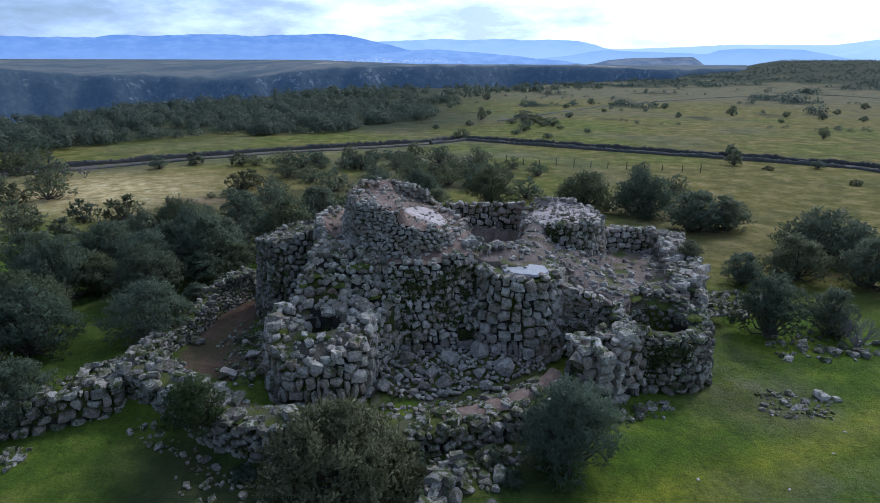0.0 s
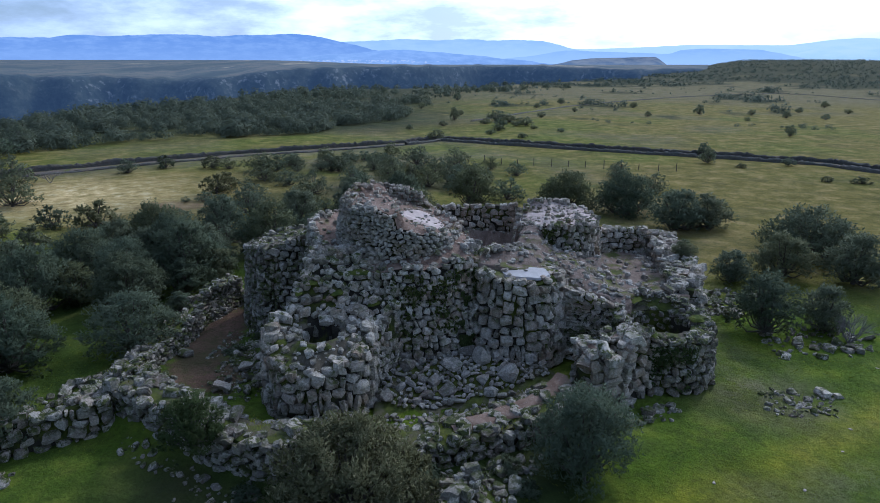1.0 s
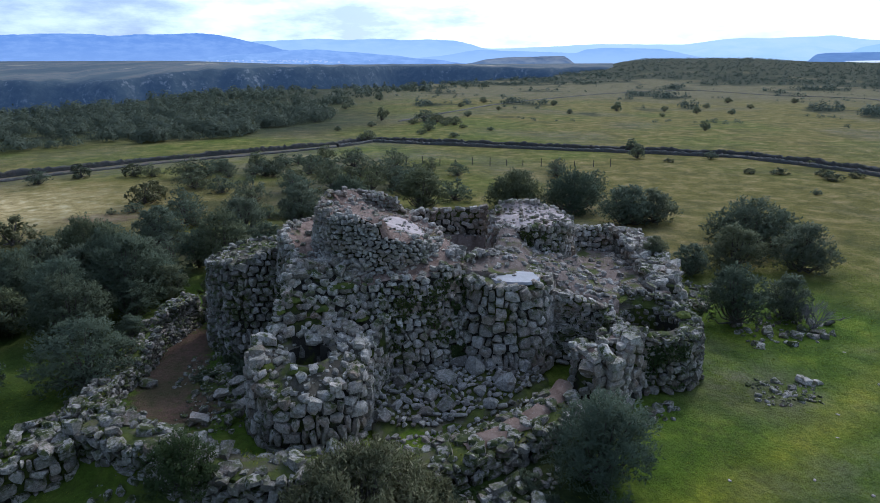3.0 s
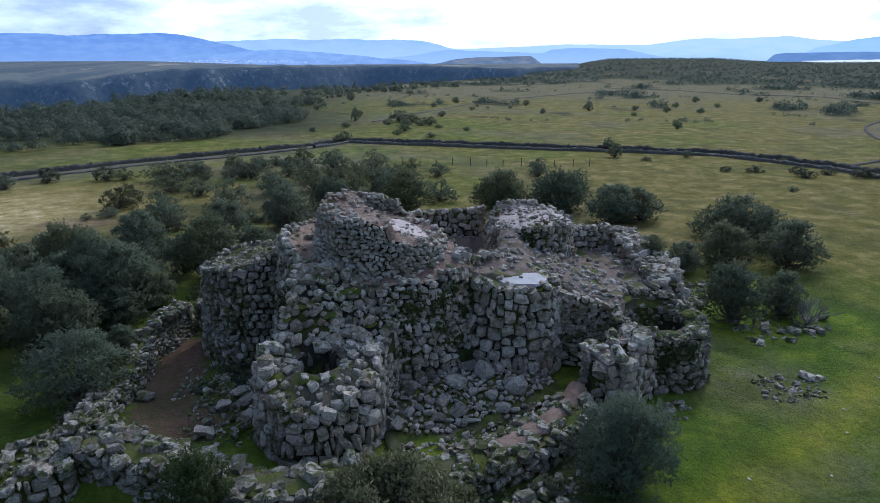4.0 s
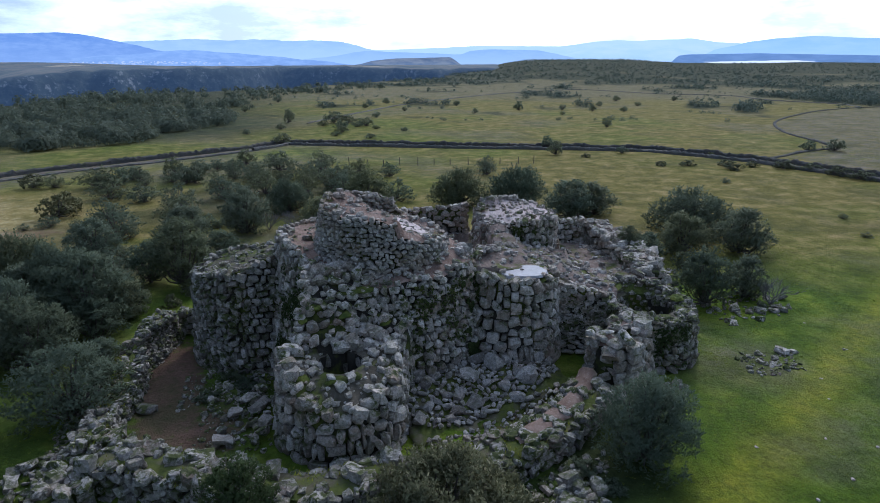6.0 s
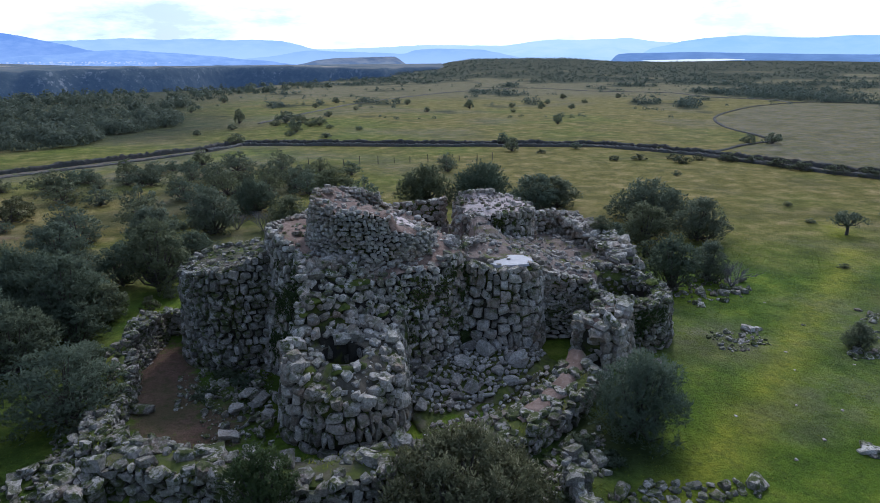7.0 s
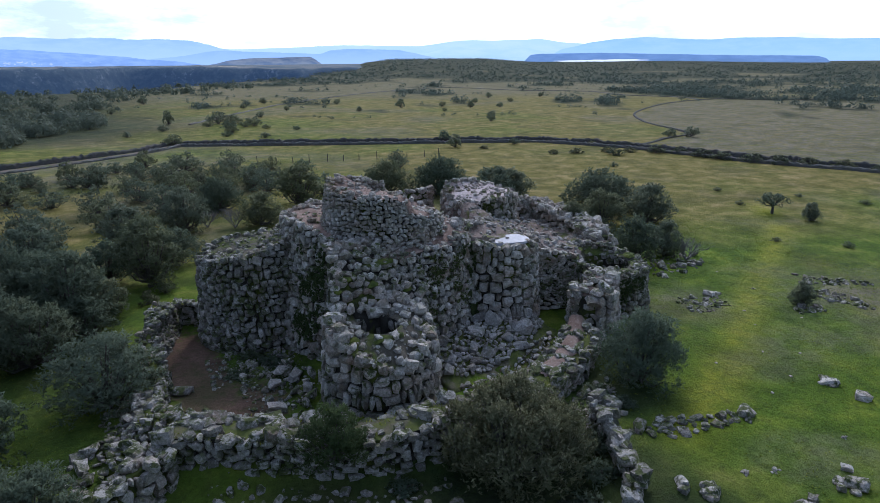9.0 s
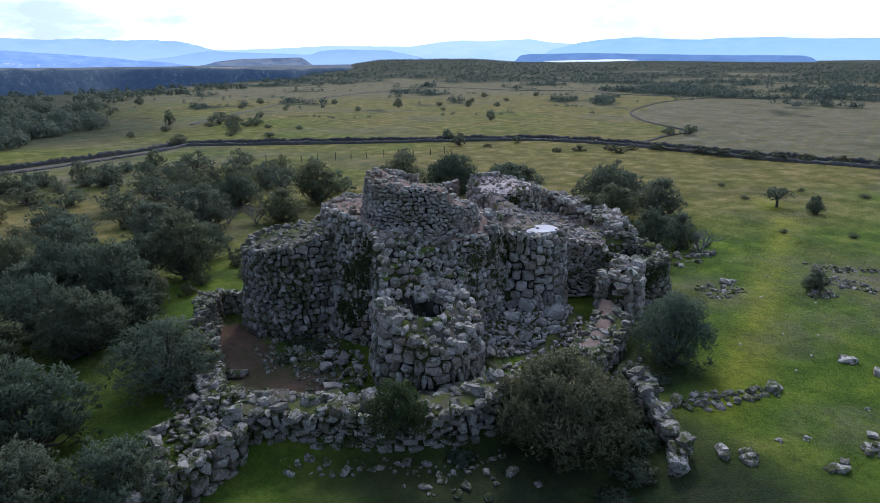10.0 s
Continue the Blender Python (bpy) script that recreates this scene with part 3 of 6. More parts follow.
        if x < -22 and 50 < y < 130 and far < 160:
            c = max(c, 0.55 * smooth(0.0, 0.4, wob(x, y, 9, 0.05)))
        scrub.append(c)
        s = 0.8 * math.exp(-(((x + 18.4) / 2.3) ** 4 + ((y - 46) / 8.6) ** 4))
        s = max(s, 0.75 * math.exp(-(((x + 16.5) / 3.2) ** 2 + ((y - 40) / 3.2) ** 2)))
        s = max(s, 0.7 * math.exp(-(((x + 40) / 8) ** 2 + ((y - 96) / 4) ** 2)))
        s = max(s, 0.5 * math.exp(-(((x - 2) / 6) ** 2 + ((y - 36) / 3.5) ** 2)))
        soil.append(s)
        # where the dry field is painted as sunlit
        sunlit_straw.append(math.exp(-(((x + 60) / 19) ** 2 + ((y - 103) / 16) ** 2)))
    for name, values in (("dry", dry), ("scrub", scrub), ("soil", soil), ("trod", trod), ("stony", stony), ("sunlit_straw", sunlit_straw)):
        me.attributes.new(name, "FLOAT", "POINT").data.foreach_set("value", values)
    tagged(new("ground", me), "green winter meadow with dry yellow patches, bare earth, and sunlit and shaded patches painted in", "ground", kind="structure")


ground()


# ---- distance ----
def ridge(name, crest, dist, base, mat, label, depth=300, rough=5.0, seed=0, steps=260):
    """A far range: a long slope whose crest follows rough heights by azimuth."""
    verts, faces = [], []
    degs, zs = [c[0] for c in crest], [c[1] for c in crest]
    for i in range(steps + 1):
        u = i / steps
        az = degs[0] + (degs[-1] - degs[0]) * u
        a = radians(az)
        h = sum(float(np.interp(az + o, degs, zs)) for o in (-0.12, 0.0, 0.12)) / 3
        h += rough * (wob(az * 0.5, seed) * 0.6 + wob(az * 1.7, seed + 3) * 0.4 + wob(az * 5.0, seed + 5) * 0.2)
        for d, z in ((dist - depth, base), (dist - depth * 0.45, base + (h - base) * 0.55 + rough * 1.5 * wob(az * 2.0, seed + 9)), (dist, h), (dist + depth * 0.5, base)):
            verts.append((d * math.sin(a), d * math.cos(a), z))
    for i in range(steps):
        for k in range(3):
            b = i * 4 + k
            faces.append((b, b + 4, b + 5, b + 1))
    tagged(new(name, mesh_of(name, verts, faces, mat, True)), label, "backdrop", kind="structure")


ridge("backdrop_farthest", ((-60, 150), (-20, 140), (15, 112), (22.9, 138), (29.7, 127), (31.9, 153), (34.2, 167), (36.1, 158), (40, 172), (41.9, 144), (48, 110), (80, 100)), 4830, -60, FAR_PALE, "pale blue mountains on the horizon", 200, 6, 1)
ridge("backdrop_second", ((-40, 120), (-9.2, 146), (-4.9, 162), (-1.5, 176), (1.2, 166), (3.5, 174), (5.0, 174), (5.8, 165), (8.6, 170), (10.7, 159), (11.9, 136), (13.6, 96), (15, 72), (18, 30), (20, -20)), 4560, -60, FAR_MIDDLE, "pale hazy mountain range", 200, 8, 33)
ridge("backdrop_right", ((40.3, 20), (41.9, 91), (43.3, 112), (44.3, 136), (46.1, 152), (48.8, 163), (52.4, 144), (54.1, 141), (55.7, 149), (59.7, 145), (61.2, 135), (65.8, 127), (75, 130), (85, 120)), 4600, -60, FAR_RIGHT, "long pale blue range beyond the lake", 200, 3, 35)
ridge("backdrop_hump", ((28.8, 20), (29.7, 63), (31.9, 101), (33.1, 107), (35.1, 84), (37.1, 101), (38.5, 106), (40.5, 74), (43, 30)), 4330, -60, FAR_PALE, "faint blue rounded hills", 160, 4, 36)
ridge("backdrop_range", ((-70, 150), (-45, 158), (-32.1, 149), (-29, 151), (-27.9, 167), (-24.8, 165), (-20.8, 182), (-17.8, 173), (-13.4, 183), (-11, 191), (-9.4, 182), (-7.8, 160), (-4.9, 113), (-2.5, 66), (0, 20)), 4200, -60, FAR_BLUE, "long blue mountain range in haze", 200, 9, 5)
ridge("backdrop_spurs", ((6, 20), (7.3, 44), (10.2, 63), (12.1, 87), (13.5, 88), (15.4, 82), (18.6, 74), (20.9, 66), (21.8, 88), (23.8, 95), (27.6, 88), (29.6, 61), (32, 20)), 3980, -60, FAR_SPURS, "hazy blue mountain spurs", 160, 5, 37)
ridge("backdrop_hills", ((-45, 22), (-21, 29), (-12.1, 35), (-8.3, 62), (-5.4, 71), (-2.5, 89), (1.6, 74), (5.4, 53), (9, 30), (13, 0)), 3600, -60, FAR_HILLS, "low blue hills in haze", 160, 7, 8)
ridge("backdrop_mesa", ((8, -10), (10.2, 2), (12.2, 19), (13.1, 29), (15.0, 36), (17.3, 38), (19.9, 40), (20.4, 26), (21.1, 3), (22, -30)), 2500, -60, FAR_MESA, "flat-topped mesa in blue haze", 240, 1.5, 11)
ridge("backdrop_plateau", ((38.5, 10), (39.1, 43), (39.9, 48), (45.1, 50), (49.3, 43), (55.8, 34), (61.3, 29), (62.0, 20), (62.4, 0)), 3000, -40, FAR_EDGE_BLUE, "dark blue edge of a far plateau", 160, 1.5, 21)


def escarpment():
    """The far side of the valley: a ravined slope with crags, and a flat plateau on top."""
    na, nd = 240, 46
    verts, faces = [], []
    for i in range(na + 1):
        az = -80 + 104 * i / na
        a = radians(az)
        rim = 1330 + 150 * wob(az * 0.09, 1.0) + 70 * wob(az * 0.3, 2.0) + 260 * smooth(-12, 16, az)
        crest = float(np.interp(az, (-80, -36, -32, -26, -20, -16.5, -12, -6, 8, 20), (10, 10, 0, -4, -12, -6, 8, 13, 13, 6))) + 3 * wob(az * 0.25, 4.0) + 3.5 * wob(az * 0.9, 5.0)
        back, reach = max(0.0, 30 - 17 * smooth(-14, -2, az) - crest), 1700 - 900 * smooth(-8, 2, az)
        for k in range(nd):
            f = k / (nd - 1)
            if f < 0.72:
                g = f / 0.72
                d = rim - 420 * (1 - g)
                z = -190 + (crest + 190) * (0.62 * g + 0.38 * smooth(0.82, 1.0, g))
                x_, y_ = d * math.sin(a), d * math.cos(a)
                z += (1 - smooth(0.9, 1.0, g)) * (34 * wob(x_, y_, 1.0, 0.007) + 14 * wob(x_, y_, 2.0, 0.02))
            else:
                g = (f - 0.72) / 0.28
                d = rim + reach * g
                z = crest + back * g + 3.0 * wob(az * 0.6, g * 4) * (1 - g)
            verts.append((d * math.sin(a), d * math.cos(a), z))
    for i in range(na):
        for k in range(nd - 1):
            b = i * nd + k
            faces.append((b, b + 1, b + nd + 1, b + nd))
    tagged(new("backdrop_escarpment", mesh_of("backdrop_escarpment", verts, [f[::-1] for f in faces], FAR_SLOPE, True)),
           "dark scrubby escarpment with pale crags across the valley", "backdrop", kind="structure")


escarpment()
lake = []
for i in range(61):
    u = i / 60
    a = radians(41.0 + 7.9 * u)
    low = float(np.interp(u, (0, 0.15, 0.45, 0.75, 1), (16.6, 14.0, 13.9, 15.3, 17.6))) + 0.7 * wob(u * 14, 1.0)
    high = float(np.interp(u, (0, 0.15, 0.45, 0.75, 1), (17.6, 18.6, 20.2, 21.4, 18.8))) + 0.9 * wob(u * 10, 7.0)
    for d, z in ((2000, low), (2250, high)):
        lake.append((d * math.sin(a), d * math.cos(a), z))
tagged(new("lake", mesh_of("lake", lake, [(i * 2, i * 2 + 2, i * 2 + 3, i * 2 + 1) for i in range(60)], WATER)), "bright far lake, its sky reflection painted as a glow", "lake", kind="structure")


# ---- towers and walls ----
def tower(name, label, cx, cy, r0, r1, z0, z1, ztop, zmid, size, seed, mat=ROCK, cap_mat=CAP_MOSS, hole=0.0, floor=0.5, depth=0.62, strewn_size=0.42,
          a0=0.0, a1=360.0, cap=None, skip=None, edge=0.5, edge_size=0.5, strewn=0, tall=None, boulders=0.25):
    """A round tower of dry stone. ztop(angle in degrees): the height of its rim; zmid: the height of the cap's middle or of a shaft's rim."""
    root = thing(name, (cx, cy, z0), label, "ruined tower", "towers of the ruin")
    batter = (r0 - r1) / (z1 - z0)
    arc = radians(a1 - a0)
    rim = lambda s: ztop((a0 + math.degrees(s / r0)) % 360)
    stones = face_stones(arc * r0, ring(cx, cy, r0, radians(a0)), lambda s: z0 - 0.15, rim, batter, size, seed, 1 / r0, depth, skip=skip, tall=tall, boulders=boulders)
    # body behind the face, and its top
    n, rows, verts, faces = 96, 7, [], []
    inner = hole if hole else 0.0
    for i in range(n):
        deg = a0 + (a1 - a0) * i / n
        a = radians(deg)
        top = ztop(deg % 360) - 0.10
        for k in range(rows):
            z = z0 - 0.4 + (top - z0 + 0.4) * k / (rows - 1)
            d = r0 - batter * (z - z0) - 0.32
            verts.append((cx + d * math.cos(a), cy + d * math.sin(a), z))
        if hole:
            for z in (min(zmid, top), floor):
                verts.append((cx + inner * math.cos(a), cy + inner * math.sin(a), z))
    per = rows + (2 if hole else 0)
    for i in range(n):
        j = (i + 1) % n
        for k in range(rows - 1):
            faces.append((i * per + k, j * per + k, j * per + k + 1, i * per + k + 1))
        if hole:
            faces.append((i * per + rows, j * per + rows, j * per + rows + 1, i * per + rows + 1))
    if hole:
        faces.append([i * per + rows + 1 for i in range(n)])
    part("core", mesh_of("core", verts, faces, JOINT), root, "dark earth and rubble behind the facing")
    verts, faces, m = [], [], 10
    r = random.Random(seed + 50)
    for i in range(n):
        a = radians(a0 + (a1 - a0) * i / n)
        top = ztop((a0 + (a1 - a0) * i / n) % 360) - 0.06
        rr = r0 - batter * (top - z0) - 0.2
        for k in range(m):
            f = k / (m - 1)
            d = inner + (rr - inner) * f
            x, y = cx + d * math.cos(a), cy + d * math.sin(a)
            z = cap(x, y) if cap else zmid + (top - zmid) * f
            z = z * (1 - smooth(0.85, 1.0, f)) + top * smooth(0.85, 1.0, f) if cap else z
            verts.append((x, y, z + (0.10 * wob(x, y, seed, 1.3) if k < m - 1 else 0)))
    for i in range(n):
        j = (i + 1) % n
        for k in range(m - 1):
            faces.append((i * m + k, i * m + k + 1, j * m + k + 1, j * m + k))
    part("cap", mesh_of("cap", verts, faces, cap_mat, True), root, "earth and rubble top")
    if hole:
        stones += face_stones(2 * math.pi * inner, ring(cx, cy, inner, 0, True), lambda s: floor, lambda s: min(zmid, ztop(math.degrees(s / inner) % 360)) + 0.1, 0.0, size, seed + 7, 0, 0.45)
    # stones left standing along the rim
    for i in range(int(arc * r1 * edge * 2.2)):
        deg = r.uniform(a0, a1)
        a = radians(deg)
        z = ztop(deg % 360)
        d = r0 - batter * (z - z0) - r.uniform(0.15, 0.9)
        if hole and d < inner + 0.2:
            continue
        stones.append(loose(r, cx + d * math.cos(a), cy + d * math.sin(a), z - 0.1, edge_size * r.uniform(0.6, 1.3)))
    lying = []
    for i in range(strewn * 5):
        a, f = radians(r.uniform(a0, a1)), math.sqrt(r.random())
        top = ztop(math.degrees(a) % 360)
        rr = r0 - batter * (top - z0) - 0.3
        d = inner + 0.2 + (rr - inner - 0.2) * f
        x, y = cx + d * math.cos(a), cy + d * math.sin(a)
        z = cap(x, y) if cap else zmid + (top - zmid) * (d - inner) / (rr - inner)
        s = 0.16 + strewn_size * r.random() ** 1.6
        if len(lying) >= strewn or any((x - p) ** 2 + (y - q) ** 2 < (0.40 * (s + t)) ** 2 for p, q, t in lying):
            continue
        lying.append((x, y, s))
        stones.append(loose(r, x, y, z - 0.04, s, 0.6, 20))
    lay(root, stones, mat)
    return root


def keyed(*pairs):
    """Heights by angle in degrees, joined smoothly round the circle."""
    degs = [p[0] for p in pairs] + [pairs[0][0] + 360]
    zs = [p[1] for p in pairs] + [pairs[0][1]]
    return lambda deg: float(np.interp((deg - degs[0]) % 360 + degs[0], degs, zs)) + 0.28 * wob(deg * 0.07, zs[0]) + 0.20 * wob(deg * 0.23, 3.3)


def wall(name, label, points, width, seed, size=((0.4, 0.9), (0.3, 0.55)), mat=ROCK, cap_mat=CAP_MOSS, batter=0.10, boulders=1.2, boulder=0.55,
         sides=(1, -1), skip=None, singles=SINGLES, rounded=0.25):
    """A dry-stone wall along points of x, y, foot and top: two faces, a fill of earth, and loose stones on it."""
    points = curved(points, 4) if len(points) > 2 else points
    zmin = min(p[2] for p in points)
    root = thing(name, (points[0][0], points[0][1], zmin), label, "stone wall", "walls of the ruin")
    zfoot, ztop0 = value_along(points, 2), value_along(points, 3)
    ztop = lambda s: ztop0(s) + 0.14 * wob(s, seed, 0, 0.8) + 0.08 * wob(s, seed, 1, 2.5)
    stones = []
    for side in sides:
        total, at = along(points, width / 2, side)
        stones += face_stones(total, at, lambda s: zfoot(s) - 0.2, ztop, batter, size, seed + side, skip=skip, boulders=rounded)
    total, mid = along(points)
    for end, way in ((0.0, -1), (total, 1)):
        x, y, nx, ny = mid(end)
        tx, ty = -ny * way, nx * way
        e_at = lambda s, x=x, y=y, tx=tx, ty=ty, nx=nx, ny=ny: (x + nx * (s - width / 2), y + ny * (s - width / 2), tx, ty)
        stones += face_stones(width, e_at, lambda s: zfoot(end) - 0.2, lambda s: ztop(end), batter, size, seed + 5, boulders=rounded)
    n = max(4, int(total / 0.5))
    verts, faces, tops = [], [], []
    back = min(0.5, total * 0.2)
    for i in range(n + 1):
        s = back + (total - 2 * back) * i / n
        x, y, nx, ny = mid(s)
        z0, z1 = zfoot(s) - 0.4, ztop(s) - 0.14
        w0 = width / 2 - 0.32
        w1 = max(0.15, w0 - batter * (z1 - z0))
        for o, z in ((-w0, z0), (-w1, z1), (w1, z1), (w0, z0)):
            verts.append((x + nx * o, y + ny * o, z))
        for q in range(5):
            o = -w1 + 2 * w1 * q / 4
            tops.append((x + nx * o, y + ny * o, z1 + 0.03 + 0.10 * (1 - abs(q - 2) / 2) + 0.05 * wob(x + o, y, seed, 1.5)))
    for i in range(n):
        for k in range(3):
            b = i * 4 + k
            faces.append((b, b + 4, b + 5, b + 1))
    faces += [(0, 1, 2, 3), (n * 4 + 3, n * 4 + 2, n * 4 + 1, n * 4)]
    part("core", mesh_of("core", verts, faces, JOINT), root, "dark earth and rubble behind the facing")
    part("cap", mesh_of("cap", tops, [(i * 5 + k, i * 5 + 5 + k, i * 5 + 6 + k, i * 5 + 1 + k) for i in range(n) for k in range(4)], cap_mat, True), root, "earth and moss top")
    r = random.Random(seed + 90)
    for i in range(int(total * boulders)):
        s = r.uniform(0, total)
        x, y, nx, ny = mid(s)
        o = r.uniform(-0.42, 0.42) * width
        stones.append(loose(r, x + nx * o, y + ny * o, ztop(s) - 0.12, boulder * r.uniform(0.55, 1.35)))
    lay(root, stones, mat, singles=singles)
    if cap_mat is GRASSY:
        blades = []
        for i in range(int(total * width * 22)):
            s, o = r.uniform(0, total), r.uniform(-0.45, 0.45) * width
            x, y, nx, ny = mid(s)
            if wob(x + nx * o, y + ny * o, 3.0, 0.5) < -0.05:
                continue
            a, g = r.uniform(0, 6.3), r.uniform(0.10, 0.24)
            c, d, x, y, z = math.cos(a), math.sin(a), x + nx * o, y + ny * o, ztop(s) - 0.08
            blades.append(((x + c * 0.05, y + d * 0.05, z), (x - d * g * 0.4, y + c * g * 0.4, z), (x + c * g * 0.8, y + d * g * 0.8, z + g * r.uniform(0.5, 1.2))))
        blades = np.array(blades)
        part("grass", leaf_mesh("grass", blades, np.tile(np.array((0.0, 0.0, 1.0)), (len(blades), 1)), GRASS), root, "green grass growing on the wall top", "stuff")
    return root


def mound(name, label, poly, zof, low, mat, parent=None, cell=0.4):
    """A solid heap over a plot, with heights zof(x, y) and steep sides down to low."""
    xs, ys = [p[0] for p in poly], [p[1] for p in poly]
    nx, ny = int((max(xs) - min(xs)) / cell) + 1, int((max(ys) - min(ys)) / cell) + 1
    ids, verts, faces, rims = {}, [], [], {}

    def vert(i, j):
        if (i, j) not in ids:
            x, y = min(xs) + i * cell, min(ys) + j * cell
            ids[i, j] = len(verts)
            verts.append((x, y, zof(x, y) + 0.12 * wob(x, y, 2.0, 1.1)))
        return ids[i, j]

    for i in range(nx):
        for j in range(ny):
            if inside(min(xs) + (i + 0.5) * cell, min(ys) + (j + 0.5) * cell, poly):
                q = (vert(i, j), vert(i + 1, j), vert(i + 1, j + 1), vert(i, j + 1))
                faces.append(q)
                for a, b in zip(q, q[1:] + q[:1]):
                    if (b, a) in rims:
                        del rims[b, a]
                    else:
                        rims[a, b] = 1
    base = {}
    for a, b in rims:
        for v in (a, b):
            if v not in base:
                base[v] = len(verts)
                verts.append((verts[v][0], verts[v][1], low))
        faces.append((b, a, base[a], base[b]))
    me = mesh_of(name, verts, faces, mat, True)
    if parent:
        return part(name, me, parent, label)
    return tagged(new(name, me), label, name.replace("_", " "), kind="structure")


def blend(controls, power=2.5):
    """Heights between points of x, y, z."""
    def zof(x, y):
        w = [1 / (((x - a) ** 2 + (y - b) ** 2) ** (power / 2) + 1e-3) for a, b, _ in controls]
        return sum(k * c[2] for k, c in zip(w, controls)) / sum(w)
    return zof

# the great tower, its ruined upper storey, and the towers round it
SMALL = ((0.30, 0.62), (0.22, 0.38))
MIDDLE = ((0.50, 1.00), (0.38, 0.64))
LARGE = ((0.60, 1.20), (0.46, 0.80))
HUGE = ((0.70, 1.30), (0.52, 0.95))

# sunken court behind the great tower, open to the sky
PIT = ((1.3, 44.8), (3.3, 46.2), (4.9, 47.3), (5.5, 48.6), (5.9, 50.4), (5.7, 52.3), (6.2, 55.0), (2.5, 55.6), (-1.0, 55.6), (-1.8, 52.5), (0.3, 50.3), (1.25, 48.5), (1.35, 46.3))


def main_top(x, y):
    d = math.hypot(x + 3.5, y - 48) + 0.01
    if inside(x, y, PIT):
        return 4.5
    low = smooth(4.8, 7.3, d)
    return 8.6 - 1.35 * low * smooth(0.35, 0.9, (-(y - 48) - 0.35 * (x + 3.5)) / d) - 0.9 * low * smooth(0.2, 0.9, (x + 3.5) / d) + 0.5 * low * smooth(0.5, 1.0, -(x + 3.5) / d)


tower("main_tower", "massive round tower of grey basalt blocks with moss", -3.5, 48.0, 8.6, 7.35, 0.0, 8.4,
      keyed((0, 4.6), (62, 4.6), (72, 8.2), (120, 8.8), (180, 9.3), (203, 9.1), (215, 8.5), (240, 7.5), (258, 7.2), (275, 7.5), (300, 7.6), (316, 7.6), (323, 4.6)), 8.4, MIDDLE, 11, cap_mat=EARTH, edge=1.0, strewn=300, strewn_size=0.6,
      cap=main_top)


def keep_top(x, y):
    u = x + 3.9 + 0.22 * (y - 44.0)
    return 11.05 + 0.3 * smooth(0.5, 3.0, y - 46.3) - (0.75 + 0.3 * smooth(0.5, 3.0, y - 46.3) - 0.45 * smooth(45.8, 49.0, y)) * smooth(0.0, 0.35, u) - 0.36 * max(0.0, u)


keep = tower("upper_tower", "upper storey of coursed grey stone, broken down on one side", -3.8, 46.3, 4.75, 4.15, 7.7, 11.3,
      keyed((0, 8.9), (40, 9.4), (58, 9.9), (68, 10.9), (88, 11.3), (120, 11.7), (160, 11.7), (190, 11.35), (230, 11.2), (262, 11.1), (267, 11.05), (269, 9.95), (295, 9.5), (320, 9.1), (340, 8.8)), 11.0, SMALL, 23,
      ROCK_KEEP, EARTH, depth=0.5, cap=keep_top, edge=1.3, edge_size=0.42, strewn=190, strewn_size=0.38)
inner_ = face_stones(3.3 * radians(120), ring(-3.8, 46.3, 3.3, radians(60), True), lambda s: 9.9, lambda s: 11.0 + 0.3 * smooth(0.5, 2.0, s), 0.0, SMALL, 29, 0, 0.45)
lay(keep, inner_, ROCK_KEEP)
tower("side_tower", "round side tower of weathered grey basalt blocks", -12.3, 51.0, 4.75, 4.2, 0.0, 7.2,
      keyed((0, 8.3), (60, 7.0), (150, 6.4), (195, 6.5), (230, 7.0), (265, 7.5), (295, 8.2), (320, 8.6)), 7.1, MIDDLE, 31, mat=ROCK_MOSSY, edge=1.2, strewn=150)
tower("corner_tower", "round tower of large pale basalt blocks with orange lichen", 4.6, 43.7, 3.95, 3.5, 0.3, 6.6,
      keyed((0, 6.4), (90, 7.0), (180, 7.0), (225, 6.8), (270, 6.6), (320, 6.4)), 6.72, HUGE, 43, edge=0.9, strewn=50, tall=(0.4, 0.9), boulders=0.2)
tower("rear_tower", "round rear tower with a pale rubble top", 9.3, 52.3, 3.8, 3.45, 4.0, 8.4,
      keyed((0, 8.2), (50, 8.5), (70, 9.0), (110, 9.1), (150, 8.6), (184, 8.3), (200, 7.9), (232, 7.8), (240, 8.3), (270, 8.3)), 8.35, MIDDLE, 53, cap_mat=GRAVEL, edge=1.0, strewn=150, strewn_size=0.34,
      cap=lambda x, y: 8.35 - 0.5 * smooth(0.8, 3.4, (9.3 - x) * 0.866 + (52.3 - y) * 0.5) + 0.35 * smooth(0.5, 3.0, y - 52.3))
tower("front_tower", "ruined round tower of rounded boulders with an open shaft", -8.6, 37.6, 3.9, 3.45, 0.0, 4.6,
      keyed((0, 4.6), (40, 5.2), (90, 5.6), (140, 5.3), (170, 4.9), (195, 4.6), (225, 3.6), (255, 2.95), (285, 2.95), (320, 3.7)), 4.3, HUGE, 61, hole=1.3, floor=1.6, cap_mat=CAP_MOSS, edge=1.1, edge_size=0.8, strewn=150, strewn_size=0.85, tall=(0.4, 0.9), boulders=0.5)
